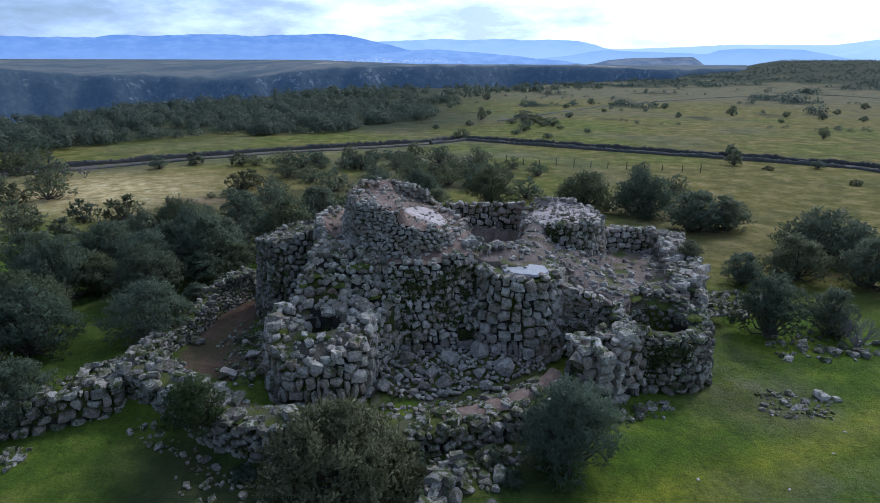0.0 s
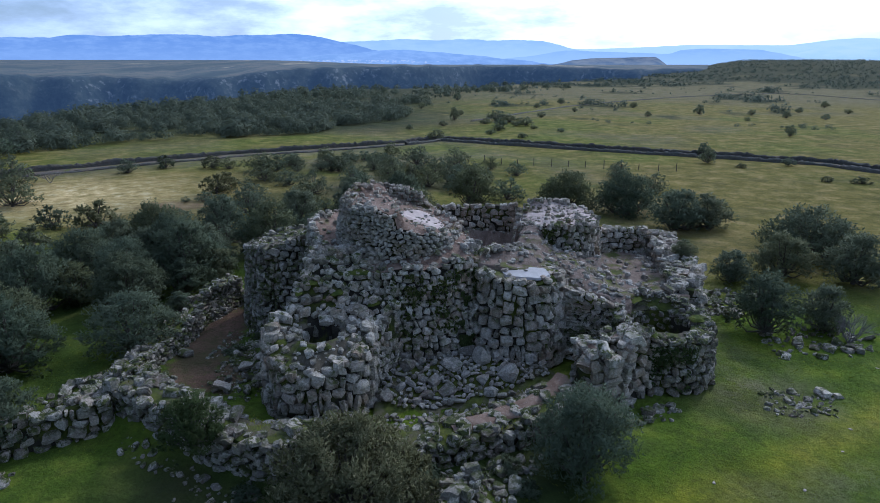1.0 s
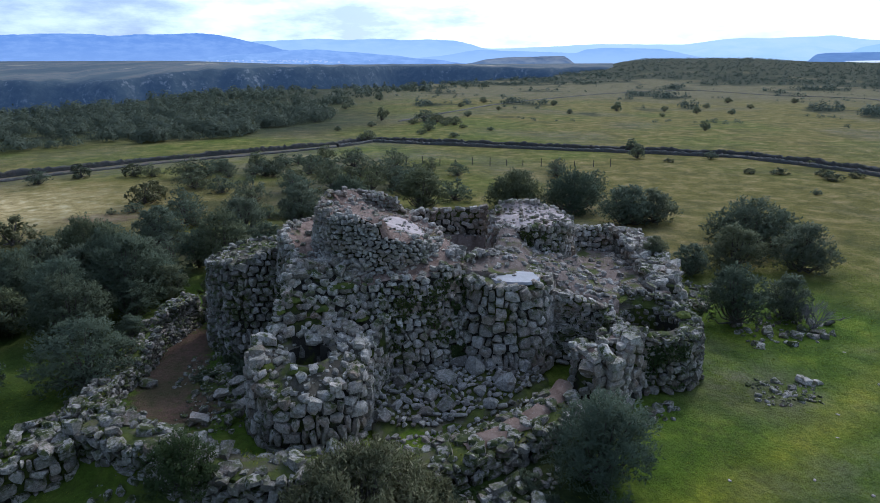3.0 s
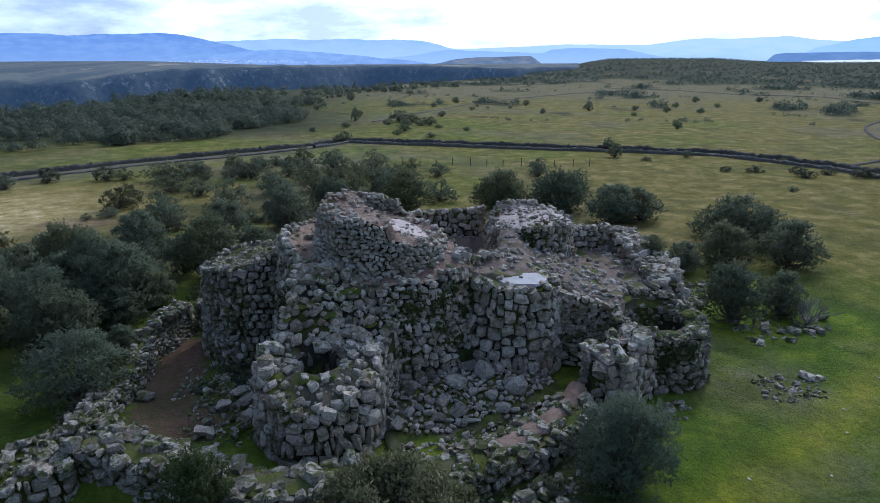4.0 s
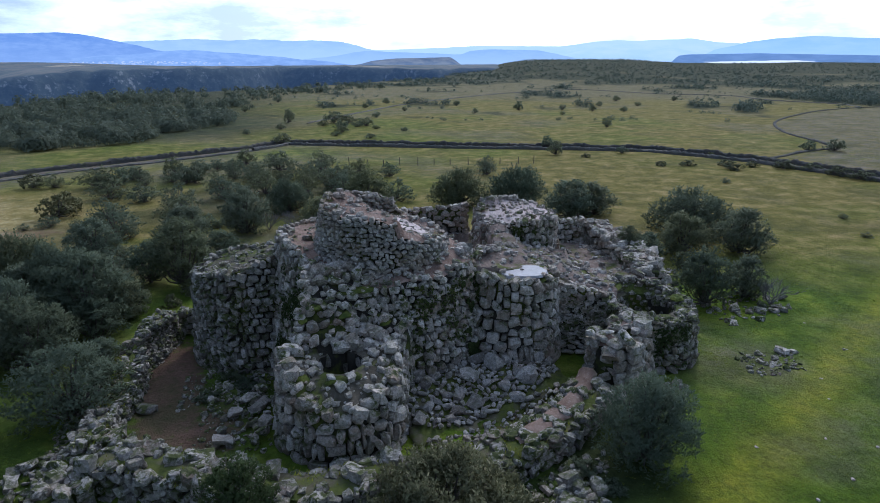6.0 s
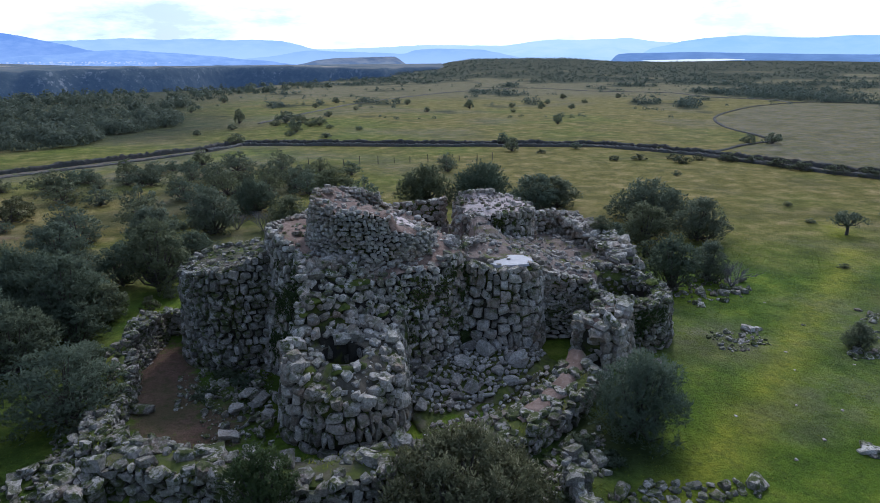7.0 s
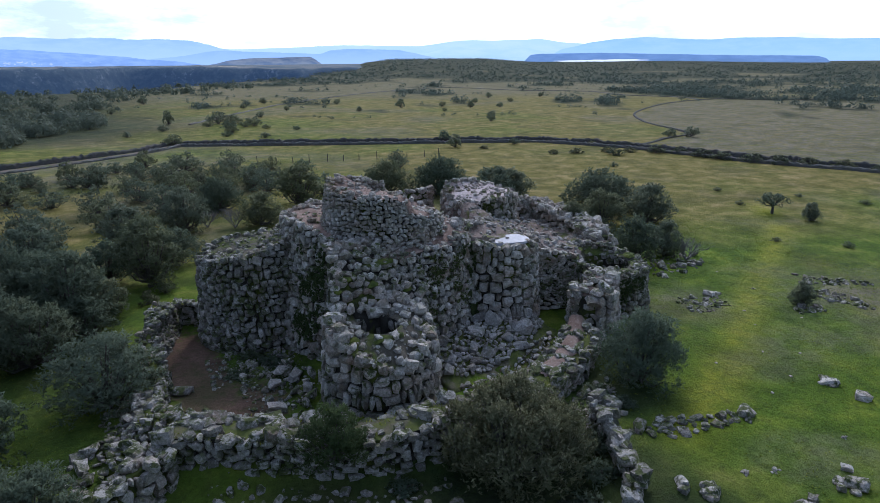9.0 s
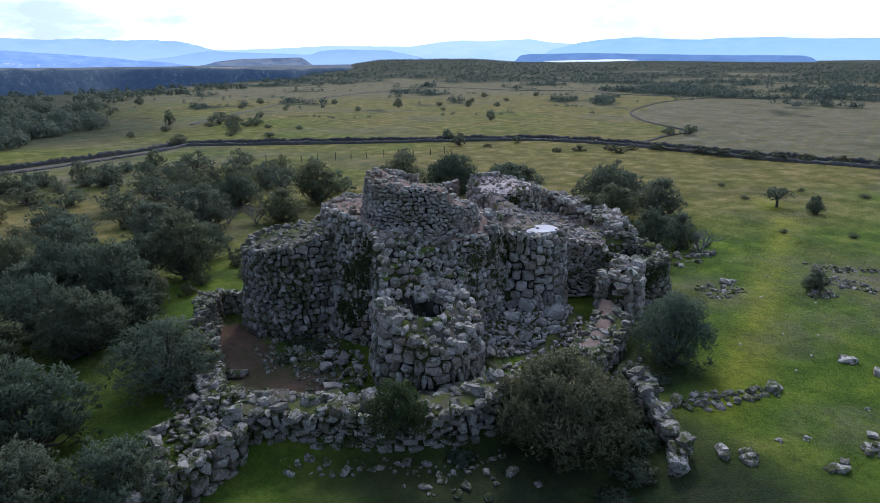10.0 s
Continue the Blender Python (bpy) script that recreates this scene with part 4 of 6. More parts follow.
tower("well_tower", "low round tower with an open roofless chamber", 14.3, 40.6, 3.75, 3.45, 0.0, 4.0,
      keyed((0, 3.7), (60, 4.4), (110, 4.6), (160, 4.2), (210, 3.8), (270, 3.5), (320, 3.4)), 3.6, MIDDLE, 71, mat=ROCK_MOSSY, hole=2.05, floor=0.2, edge=2.0, strewn=110, strewn_size=0.7, boulders=0.45)

# ruined wing that climbs from the front tower to the great tower
WING = ((-9.4, 44.5), (-9.9, 41.5), (-11.2, 39.2), (-8.6, 38.9), (-5.4, 37.6), (-4.2, 39.2), (-3.4, 41.5))
wing_z = lambda x, y: 4.5 + 3.7 * smooth(38.2, 42.6, y - 0.10 * (x + 8)) - 0.7 * smooth(-9.5, -12.0, x)
wing = thing("ruined_wing", (-8.6, 40.5, 0), "collapsed stepped masonry between two towers, mossy boulders", "ruined wall")
mound("core", "earth and rubble", WING, lambda x, y: wing_z(x, y) - 0.25, -0.3, JOINT, wing)
wing_stones = []
for line, zt in ((((-9.9, 44.0), (-10.5, 41.4), (-11.9, 38.9)), 0), (((-5.0, 37.2), (-3.9, 39.0), (-3.0, 40.6)), 0)):
    total_, at_ = along(line, 0.0, 1)
    wing_stones += face_stones(total_, at_, lambda s: -0.15, lambda s, at_=at_: wing_z(*at_(s)[:2]), 0.08, MIDDLE, 81)
r_ = random.Random(5)
taken_ = []
for i in range(3000):
    x, y, s = r_.uniform(-12, -3.4), r_.uniform(38, 43.4), 0.32 + 0.65 * (1 - i / 3000) * r_.random() + 0.1
    if inside(x, y, WING) and all((x - a) ** 2 + (y - b) ** 2 > (0.31 * (s + c)) ** 2 for a, b, c in taken_):
        taken_.append((x, y, s))
        wing_stones.append(loose(r_, x, y, wing_z(x, y) - 0.22, s, 0.8, 30))
lay(wing, wing_stones, ROCK)

# terrace of earth and rubble between the towers
TERRACE = ((0.5, 43.0), (2.6, 42.6), (6.8, 42.7), (7.6, 43.1), (9.2, 43.0), (11.9, 41.4), (14.0, 43.9), (17.2, 43.5), (17.6, 48.0), (18.6, 56.5), (12.0, 57.5), (-1.0, 57.5))
terrace_slope = blend(((1.3, 43.8, 7.9), (2.6, 43.3, 7.1), (4.6, 43.3, 6.75), (6.6, 43.4, 6.5), (5.0, 44.8, 7.2), (3.7, 45.2, 7.7), (5.8, 46.3, 7.4), (6.4, 48.4, 7.7), (6.9, 50.2, 8.0), (8, 45.6, 6.6), (8.5, 43.5, 5.5), (10, 42.5, 4.9), (11.5, 41.3, 4.4), (9.5, 47.8, 6.4), (11.8, 48.6, 5.8), (12.2, 46.5, 4.9), (13.2, 48.4, 4.0), (13.3, 50.6, 3.8), (15.8, 48.5, 3.7), (16.0, 51.0, 3.7),
                       (13, 44.5, 4.5), (15.0, 46.2, 3.9), (14.4, 48.6, 3.7), (13.8, 50.4, 3.8), (16, 45.2, 4.1), (15.5, 53, 3.8), (17.5, 55, 3.8), (14.2, 51.5, 3.8)))
terrace_z = lambda x, y: 4.5 if inside(x, y, PIT) else terrace_slope(x, y)
mound("terrace", "terrace of reddish earth, moss and rubble", TERRACE, terrace_z, 0.0, TERRACE_EARTH)
wall("curtain_wall", "curtain wall of flat grey stones", ((7.6, 42.4, 0.3, 5.6), (8.9, 42.1, 0.3, 5.3), (11.9, 40.7, 0.3, 4.4)), 1.0, 101, ((0.5, 1.0), (0.22, 0.40)))
wall("back_wall", "dark inner curtain wall of grey blocks", ((-3.6, 55.2, 4.0, 8.3), (-0.6, 56.3, 4.0, 8.3), (3.0, 56.5, 4.0, 8.3), (6.6, 56.1, 4.0, 8.5)), 1.4, 111, MIDDLE)
wall("yard_wall", "ruined yard wall of grey boulders", ((12.3, 55.6, 3.6, 6.0), (15.5, 56.6, 3.6, 6.0), (18.6, 56.4, 3.6, 6.1)), 1.6, 121, MIDDLE)
wall("yard_wall", "ruined yard wall of mossy boulders", ((19.8, 57.0, 0.0, 5.5), (19.5, 53.4, 0.0, 5.3), (18.9, 49.8, 0.0, 5.1), (18.2, 46.6, 0.0, 4.9), (17.2, 43.6, 0.0, 4.6)), 3.2, 131, LARGE, boulders=8.0, boulder=0.8, rounded=0.6)
wall("outer_wall", "broken outer wall of heavy boulders with a small doorway", ((7.7, 36.1, 0.0, 3.0), (8.3, 36.35, 0.0, 3.8), (8.65, 36.45, 0.0, 3.9)), 2.8, 141, LARGE, cap_mat=EARTH, batter=0.16, boulders=7, boulder=0.85, rounded=0.75)
lintel = thing("lintel", (9.1, 36.4, 1.2), "heavy lintel blocks over a small doorway", "lintel")
lay(lintel, [((9.35 - 0.25 * k, 35.2 + 0.72 * k, 1.5 + 0.62 * j), Euler((0, 0.06 * (-1) ** j, 0.37)).to_matrix(), (1.2, 0.88, 0.66), (3 * j + k) % 24) for j in range(-2, 4) for k in range(5) if j >= 0 or k > 2], ROCK)
wall("outer_wall", "broken outer wall of heavy boulders beside a doorway", ((9.6, 36.75, 0.0, 4.0), (11.2, 37.7, 0.0, 4.1), (12.6, 38.9, 0.0, 3.8)), 3.0, 151, LARGE, cap_mat=EARTH, batter=0.14, boulders=5, boulder=0.8, rounded=0.7)

# enclosure walls
wall("enclosure_wall", "low enclosure wall of mossy boulders with a grassy top", ((-21.4, 38.0, -1.4, 1.3), (-16.6, 34.9, -1.5, 1.2), (-12.2, 31.9, -1.5, 1.25), (-8.6, 31.0, -1.4, 1.5), (-3.6, 30.7, -0.7, 1.2), (0.0, 31.5, -0.4, 1.3), (3.4, 33.0, -0.3, 1.35), (6.5, 35.0, -0.2, 1.6)),
     2.9, 161, ((0.55, 1.15), (0.32, 0.55)), mat=ROCK_MOSSY, cap_mat=GRASSY, batter=0.06, boulders=5.5, boulder=0.8, singles=300, rounded=0.1)
path_v, path_f = [], []
path_line = ((-0.6, 31.5, 1.2), (0.7, 31.9, 1.3), (3.2, 33.2, 1.35), (5.5, 34.7, 1.5), (6.5, 35.7, 2.0))
path_len, path_at = along(path_line)
path_top = value_along(path_line, 2)
for i in range(41):
    s_ = path_len * i / 40
    x, y, nx, ny = path_at(s_)
    for k_ in range(5):
        o_ = (k_ - 2) * (0.32 + 0.14 * wob(s_, k_ * 3.1, 4, 0.9))
        path_v.append((x + nx * o_, y + ny * o_, path_top(s_) + (0.24 if 0 < k_ < 4 else -0.05) + 0.07 * wob(x + o_, y, 2, 1.8)))
path_f = [(i * 5 + k, i * 5 + 5 + k, i * 5 + 6 + k, i * 5 + 1 + k) for i in range(40) for k in range(4)]
tagged(new("path", mesh_of("path", path_v, path_f, EARTH, True)), "trodden reddish earth path along the wall top", "path", kind="structure")
wall("enclosure_wall", "ruined flank wall of field stones with a grassy top", ((-21.9, 38.6, -0.3, 1.35), (-21.9, 41.5, -0.3, 1.3), (-21.2, 44.5, -0.3, 1.1), (-20.9, 46.7, -0.3, 1.4), (-20.8, 48.8, -0.3, 1.7), (-20.4, 50.4, -0.3, 2.4), (-19.5, 52.6, -0.3, 2.5), (-18.7, 54.6, -0.3, 2.4)), 2.0, 181, SMALL, mat=ROCK_MOSSY, cap_mat=GRASSY, batter=0.22, boulders=7, boulder=0.5)
wall("enclosure_wall", "short dark cross wall closing the court", ((-18.2, 55.4, -0.3, 2.0), (-16.9, 55.0, -0.3, 1.9), (-15.8, 54.0, -0.3, 1.6)), 1.3, 185, MIDDLE, mat=ROCK_MOSSY, cap_mat=GRASSY, boulders=3)
wall("enclosure_wall", "low spur wall of upright boulders", ((-21.6, 36.4, -1.4, 0.95), (-24.2, 35.0, -1.4, 0.7), (-26.6, 33.8, -1.4, 0.6), (-29.6, 32.8, -1.3, 0.4), (-34, 32, -1.0, 0.2)), 1.6, 191, LARGE, mat=ROCK_MOSSY, boulders=3.0, boulder=0.7, rounded=0.5)
wall("enclosure_wall", "curved low wall of upright boulders", ((0.3, 27.6, -0.6, 1.4), (-0.3, 26.2, -0.6, 1.3), (-0.9, 24.6, -0.7, 1.0), (-2.1, 22.5, -0.8, 0.6), (-3.6, 21.2, -0.9, 0.0)), 1.1, 201, HUGE, mat=ROCK_MOSSY, boulders=3.5, boulder=0.8, rounded=0.6)


# pale mortar laid on two of the tops
def slab(name, label, cx, cy, z, rx, ry, turn, tilt, seed):
    verts, faces, n = [(0, 0, 0.03)], [], 40
    for k in (0.5, 0.95, 1.0):
        for i in range(n):
            a = 2 * math.pi * i / n
            d = k * (1 + 0.24 * wob(math.cos(a) * 1.3, math.sin(a) * 1.3, seed) + 0.10 * wob(math.cos(a) * 4, math.sin(a) * 4, seed))
            sq = (abs(math.cos(a)) ** 3 + abs(math.sin(a)) ** 3) ** (-1 / 3)
            verts.append((rx * d * sq * math.cos(a), ry * d * sq * math.sin(a), 0.03 if k < 1 else -0.14))
    for i in range(n):
        j = (i + 1) % n
        faces += [(0, 1 + i, 1 + j), (1 + i, 1 + n + i, 1 + n + j, 1 + j), (1 + n + i, 1 + 2 * n + i, 1 + 2 * n + j, 1 + n + j)]
    ob = new(name, mesh_of(name, verts, faces, PLASTER))
    ob.matrix_world = pose(cx, cy, z, 0, tilt, turn)
    return tagged(ob, label, "mortar capping")


slab("mortar_capping", "white lime plaster capping on a tower top", 5.05, 42.2, 6.71, 1.7, 1.15, -4, 0, 3)


def laid_mortar():
    """A sheet of mortar on the sloping side of the upper storey."""
    verts, faces, n, m = [], [], 44, 6
    for k in range(m + 1):
        for i in range(n):
            a = 2 * math.pi * i / n
            d = k / m * (1 + 0.16 * wob(math.cos(a) * 1.5, math.sin(a) * 1.5, 5.0))
            u, v = 1.75 * d * math.cos(a), 2.0 * d * math.sin(a)
            x, y = -2.15 + u * 0.93 + v * 0.36, 46.1 - u * 0.36 + v * 0.93
            verts.append((x, y, keep_top(x, y) + (0.13 if k < m else -0.05)))
    for k in range(m):
        for i in range(n):
            j = (i + 1) % n
            faces.append((k * n + i, k * n + n + i, k * n + n + j, k * n + j))
    tagged(new("mortar_capping", mesh_of("mortar_capping", verts, faces, MORTAR, True)), "sloping pale mortar capping with scattered stones", "mortar capping")


laid_mortar()
r_ = random.Random(12)
for i in range(34):
    u_, v_ = r_.uniform(-1.2, 1.5), r_.uniform(-1.7, 1.7)
    x, y = -2.15 + u_ * 0.93 + v_ * 0.36, 46.1 - u_ * 0.36 + v_ * 0.93
    pos_, rot_, size_, k_ = loose(r_, x, y, keep_top(x, y) + 0.1, r_.uniform(0.1, 0.28), 0.5, 15)
    ob_ = new("pebble", block_mesh(k_, ROCK_RUBBLE))
    ob_.matrix_basis = Matrix.LocRotScale(Vector(pos_), rot_.to_quaternion(), Vector(size_))
    tagged(ob_, "small reddish stone lying on the mortar", "pebble", "stones on the mortar")


# ---- rubble ----
def rubble(name, label, poly, count, sizes, seed, lift=lambda x, y: 0.0, mat=ROCK_MOSSY, singles=SINGLES, flat=0.6, tilt=28):
    r = random.Random(seed)
    xs, ys = [p[0] for p in poly], [p[1] for p in poly]
    root = thing(name, (sum(xs) / len(xs), sum(ys) / len(ys), ground_z(sum(xs) / len(xs), sum(ys) / len(ys))), label, "rubble")
    stones = []
    taken, tries = [], 0
    while len(stones) < count and tries < count * 40:
        tries += 1
        x, y = r.uniform(min(xs), max(xs)), r.uniform(min(ys), max(ys))
        if inside(x, y, poly):
            s = sizes[0] + (sizes[1] - sizes[0]) * r.random() ** 2.2
            if any((x - a) ** 2 + (y - b) ** 2 < (0.40 * (s + c)) ** 2 for a, b, c in taken):
                continue
            taken.append((x, y, s))
            stones.append(loose(r, x, y, ground_z(x, y) + lift(x, y) - 0.08 * s, s, flat, tilt))
    lay(root, stones, mat, "rock", singles)
    return root


HEAP = ((-5.2, 34.6), (-4.5, 39.6), (0.6, 41.2), (8.0, 40.4), (8.4, 38.6), (5.4, 37.2), (2.0, 35.6), (-2.0, 34.4))
heap_z = lambda x, y: (1.35 * smooth(34.0, 40.5, y - 0.12 * x) + 0.25 * wob(x, y, 5, 0.5)) * smooth(7.6, 4.8, x)
mound("rubble_bed", "dark earth under fallen stones", HEAP, lambda x, y: heap_z(x, y) - 0.15, -0.6, GRASSY)
rubble("rubble_heap", "heap of fallen grey blocks at the towers' feet", ((-4.8, 35.6), (-4.5, 39.6), (0.6, 41.2), (6.0, 40.4), (6.6, 39.4), (5.0, 38.0), (2.0, 36.6), (-1.6, 35.6)), 310, (0.3, 1.5), 301, heap_z, mat=ROCK_RUBBLE, singles=300, tilt=34)
rubble("scattered_stones", "scattered stones on mossy earth behind the wall", ((-4.0, 32.6), (0.0, 33.4), (5.6, 36.4), (5.2, 37.4), (-1.0, 35.0), (-4.6, 34.6)), 150, (0.15, 0.75), 311, heap_z, mat=ROCK_RUBBLE)
rubble("rubble_heap", "fallen stones in the earthen court", ((-17.0, 38.5), (-12.4, 36.0), (-11.8, 45.5), (-15.5, 46.0)), 220, (0.12, 0.8), 302, lambda x, y: 0.5 * smooth(-14.5, -12, x))
rubble("scattered_stones", "small stones along the foot of the side tower", ((-18, 43), (-12, 43), (-12, 47.3), (-17.5, 47.8)), 150, (0.1, 0.5), 303)
rubble("rock_pile", "low pile of flat grey rocks on the grass", ((19.3, 34.6), (23.6, 34.4), (24.6, 37.0), (20.4, 38.4)), 60, (0.2, 0.75), 304)
rubble("rock_pile", "fallen blocks on the grass by the wall", ((24, 43), (30, 42), (34, 45), (31, 48.5), (25, 47)), 70, (0.3, 1.1), 305)
rubble("rock_pile", "fallen blocks behind the yard wall", ((19.5, 47), (24, 49), (30, 56), (22, 58), (19.6, 54)), 120, (0.4, 1.3), 306, lambda x, y: 1.2 * smooth(26, 20, x))
rubble("rock_pile", "row of dark fallen stones on the grass", ((1.0, 25.6), (3.0, 24.0), (8.6, 22.6), (9.0, 23.6), (3.6, 25.6)), 34, (0.4, 1.35), 307)
rubble("rock_pile", "fallen blocks outside the wall", ((8.0, 33.2), (13, 34.2), (14.6, 35.8), (9, 35.6)), 36, (0.25, 1.0), 308)
rubble("rock_pile", "loose stones in the grass in front of the wall", ((-16, 30.2), (-11, 28), (-8, 27), (-10, 24), (-16, 27)), 20, (0.2, 0.7), 309)
rubble("rock_pile", "fallen boulders by the spur wall", ((-28, 30), (-25, 29.5), (-25, 32), (-29, 31.5)), 20, (0.4, 0.9), 310)


def rock(x, y, s, seed, flat=0.6):
    r = random.Random(seed)
    pos, rot, size, k = loose(r, x, y, ground_z(x, y) - 0.06 * s, s, flat, 8)
    ob = new("rock", block_mesh(k, ROCK))
    ob.matrix_basis = Matrix.LocRotScale(Vector(pos), rot.to_quaternion(), Vector(size))
    tagged(ob, "single grey basalt rock lying on the ground", "rock", "rocks in the grass")


for i, (x, y, s) in enumerate(((-19.7, 43.8, 1.25), (21.4, 37.5, 0.5), (24.8, 42.6, 0.75), (24.3, 37.2, 0.9), (25.2, 37.0, 0.7), (31, 25, 0.6), (36, 36, 0.7), (8.2, 17.4, 0.6))):
    rock(x, y, s, 400 + i)
r_ = random.Random(44)
for x, y, s, n in ((16.6, 22.8, 1.05, 5), (16.4, 20.5, 0.9, 4), (3.7, 16.9, 0.9, 5), (7.2, 16.5, 1.1, 4), (0.0, 21.2, 0.8, 4), (0.6, 20.0, 0.9, 6), (3.5, 20.0, 0.3, 7), (5.0, 19.4, 0.35, 6), (18.3, 18.6, 0.7, 3), (24.7, 42.4, 0.5, 3), (11.0, 19.0, 0.25, 5), (29.0, 36.0, 0.3, 5)):
    for k in range(n):
        a, d = r_.uniform(0, 6.3), s * (0.25 + 0.75 * r_.random()) * (k > 0)
        rock(x + d * math.cos(a), y + d * math.sin(a) * 0.8, s * (1.0 if k == 0 else r_.uniform(0.3, 0.75)), 430 + int(x * 7) + k)


# ---- trees and bushes ----
def tube(verts, faces, a, b, ra, rb, n=6):
    t = (b - a).normalized()
    u = t.orthogonal().normalized()
    v = t.cross(u)
    base = len(verts)
    for p, r in ((a, ra), (b, rb)):
        for i in range(n):
            g = 2 * math.pi * i / n
            verts.append(p + (u * math.cos(g) + v * math.sin(g)) * r)
    for i in range(n):
        faces.append((base + i, base + (i + 1) % n, base + n + (i + 1) % n, base + n + i))


def bush_meshes(seed, wide, high, clear, lobes, leaves, leaf, leaf_mat, slim=0.24, lift=0.3, clumps=10, lobe=0.12):
    """Trunk and limbs, and a crown of many single leaf sprays gathered in uneven lobes."""
    r = random.Random(seed)
    wood_v, wood_f = [], []
    fork = Vector((r.uniform(-0.1, 0.1), r.uniform(-0.1, 0.1), max(0.3, clear * 0.8)))
    tube(wood_v, wood_f, Vector((0, 0, -0.2)), fork, 0.10 + wide * 0.022, 0.07 + wide * 0.014)
    centres = []
    for i in range(lobes):
        a = 6.283 * (i + r.uniform(-0.3, 0.3)) / lobes * 2.4
        f = math.sqrt((i + 0.5) / lobes)
        rad = wide * (lobe + 0.07 * r.random())
        reach = (wide * 0.5 - rad * 0.9) * f
        top = clear + (high - clear) * (1 - 0.62 * f * f) - rad * 0.8
        z = top if i % 3 else clear + rad * 0.7 + (top - clear - rad * 0.7) * r.random() * 0.7
        c = Vector((math.cos(a) * reach, math.sin(a) * reach, max(rad * 0.7, z)))
        centres.append((c, rad))
        knee = fork.lerp(c, 0.55) + Vector((0, 0, -0.12 * high * f))
        tube(wood_v, wood_f, fork, knee, 0.05 + wide * 0.007, 0.04 + wide * 0.003, 5)
        tube(wood_v, wood_f, knee, c, 0.04 + wide * 0.003, 0.015, 5)
    # sprigs stand out of each lobe, and leaves sit along the sprigs
    rs = np.random.RandomState(seed)
    on = 6 if leaf < 0.19 else 2
    per = leaves // lobes // on
    points, ways = [], []
    for c, rad in centres:
        # each lobe is a cauliflower of small clumps
        d = rs.normal(size=(clumps, 3))
        d[:, 2] += 0.45
        d /= np.linalg.norm(d, axis=1)[:, None]
        heart = np.array(c) + d * (rad * rs.uniform(0.45, 0.92, clumps))[:, None] * np.array((1.0, 1.0, 0.9))
        size = rad * rs.uniform(0.38, 0.66, clumps)
        for k in range(clumps):
            e = rs.normal(size=(max(2, per // clumps), 3)) + d[k] * 0.7
            e /= np.linalg.norm(e, axis=1)[:, None]
            q = 1.0 - 0.5 * rs.random_sample(len(e)) ** 1.6
            points.append(heart[k] + e * (size[k] * q)[:, None] * np.array((1.0, 1.0, 0.85 + 0.6 * max(0.0, lift - 0.3))))
            ways.append(e * 0.75 + d[k] * 0.35)
    points, ways = np.concatenate(points), np.concatenate(ways)
    sprig = ways * 0.8 + rs.normal(size=points.shape) * 0.4 + np.array((0, 0, lift))
    sprig /= np.linalg.norm(sprig, axis=1)[:, None]
    step = np.tile(np.arange(on) - on * 0.5, len(points))[:, None] * leaf * 0.42
    points, ways, sprig = np.repeat(points, on, axis=0), np.repeat(ways, on, axis=0), np.repeat(sprig, on, axis=0)
    points = points + sprig * step + rs.normal(size=points.shape) * leaf * 0.22
    keep = points[:, 2] > 0.12
    points, ways, sprig = points[keep], ways[keep], sprig[keep]
    n = len(points)
    t = sprig + rs.normal(size=(n, 3)) * 0.55
    t /= np.linalg.norm(t, axis=1)[:, None]
    side = np.cross(t, rs.normal(size=(n, 3)))
    side /= np.linalg.norm(side, axis=1)[:, None] + 1e-6
    long = leaf * rs.uniform(0.6, 1.5, n)[:, None]
    quad = np.stack((points - t * long * 0.6, points + side * long * slim, points + t * long * 0.75, points - side * long * slim), 1)
    middle = np.array((0, 0, clear + (high - clear) * 0.3))
    whole = points - middle
    whole /= np.linalg.norm(whole, axis=1)[:, None] + 1e-6
    return mesh_of("trunk", wood_v, wood_f, BARK, True), leaf_mesh("crown", quad, ways * 0.65 + whole * 0.55 + sprig * 0.2, leaf_mat)


TREE_KINDS = {}


def plant(kind, x, y, wide, high, turn, label, category, z=None, group="bushes and trees"):
    """A bush or tree of one of the kinds, at its place and size."""
    if kind == "far" and math.hypot(x + 8, y - 10) < 125:
        kind = "mid"
    trunk, crown, w, h = TREE_KINDS[kind]
    root = thing("tree" if category == "tree" else "bush", (x, y, (ground_z(x, y) if z is None else z) - 0.05), label, category, group)
    root.rotation_euler = (0, 0, turn)
    root.scale = (wide / w, wide / w, high / h)
    for name, me in (("trunk", trunk), ("crown", crown)):
        new(name, me).parent = root


TREE_KINDS["big"] = (*bush_meshes(1, 7.5, 4.8, 0.3, 60, 46000, 0.12, LEAF_DRY, 0.22, 0.85, 8, 0.08), 7.5, 4.8)
TREE_KINDS["round"] = (*bush_meshes(2, 5.5, 4.6, 0.2, 34, 34000, 0.10, LEAF, 0.2, 0.45, 14), 5.5, 4.6)
TREE_KINDS["green"] = (*bush_meshes(13, 4.0, 3.2, 0.1, 24, 15000, 0.09, LEAF_GREEN, 0.26, 0.6, 8), 4.0, 3.2)
TREE_KINDS["olive"] = (*bush_meshes(3, 5.0, 4.5, 0.1, 28, 13000, 0.13, LEAF, 0.27), 5.0, 4.5)
TREE_KINDS["oak"] = (*bush_meshes(4, 5.0, 5.5, 0.55, 28, 12000, 0.135, LEAF_DARK, 0.28), 5.0, 5.5)
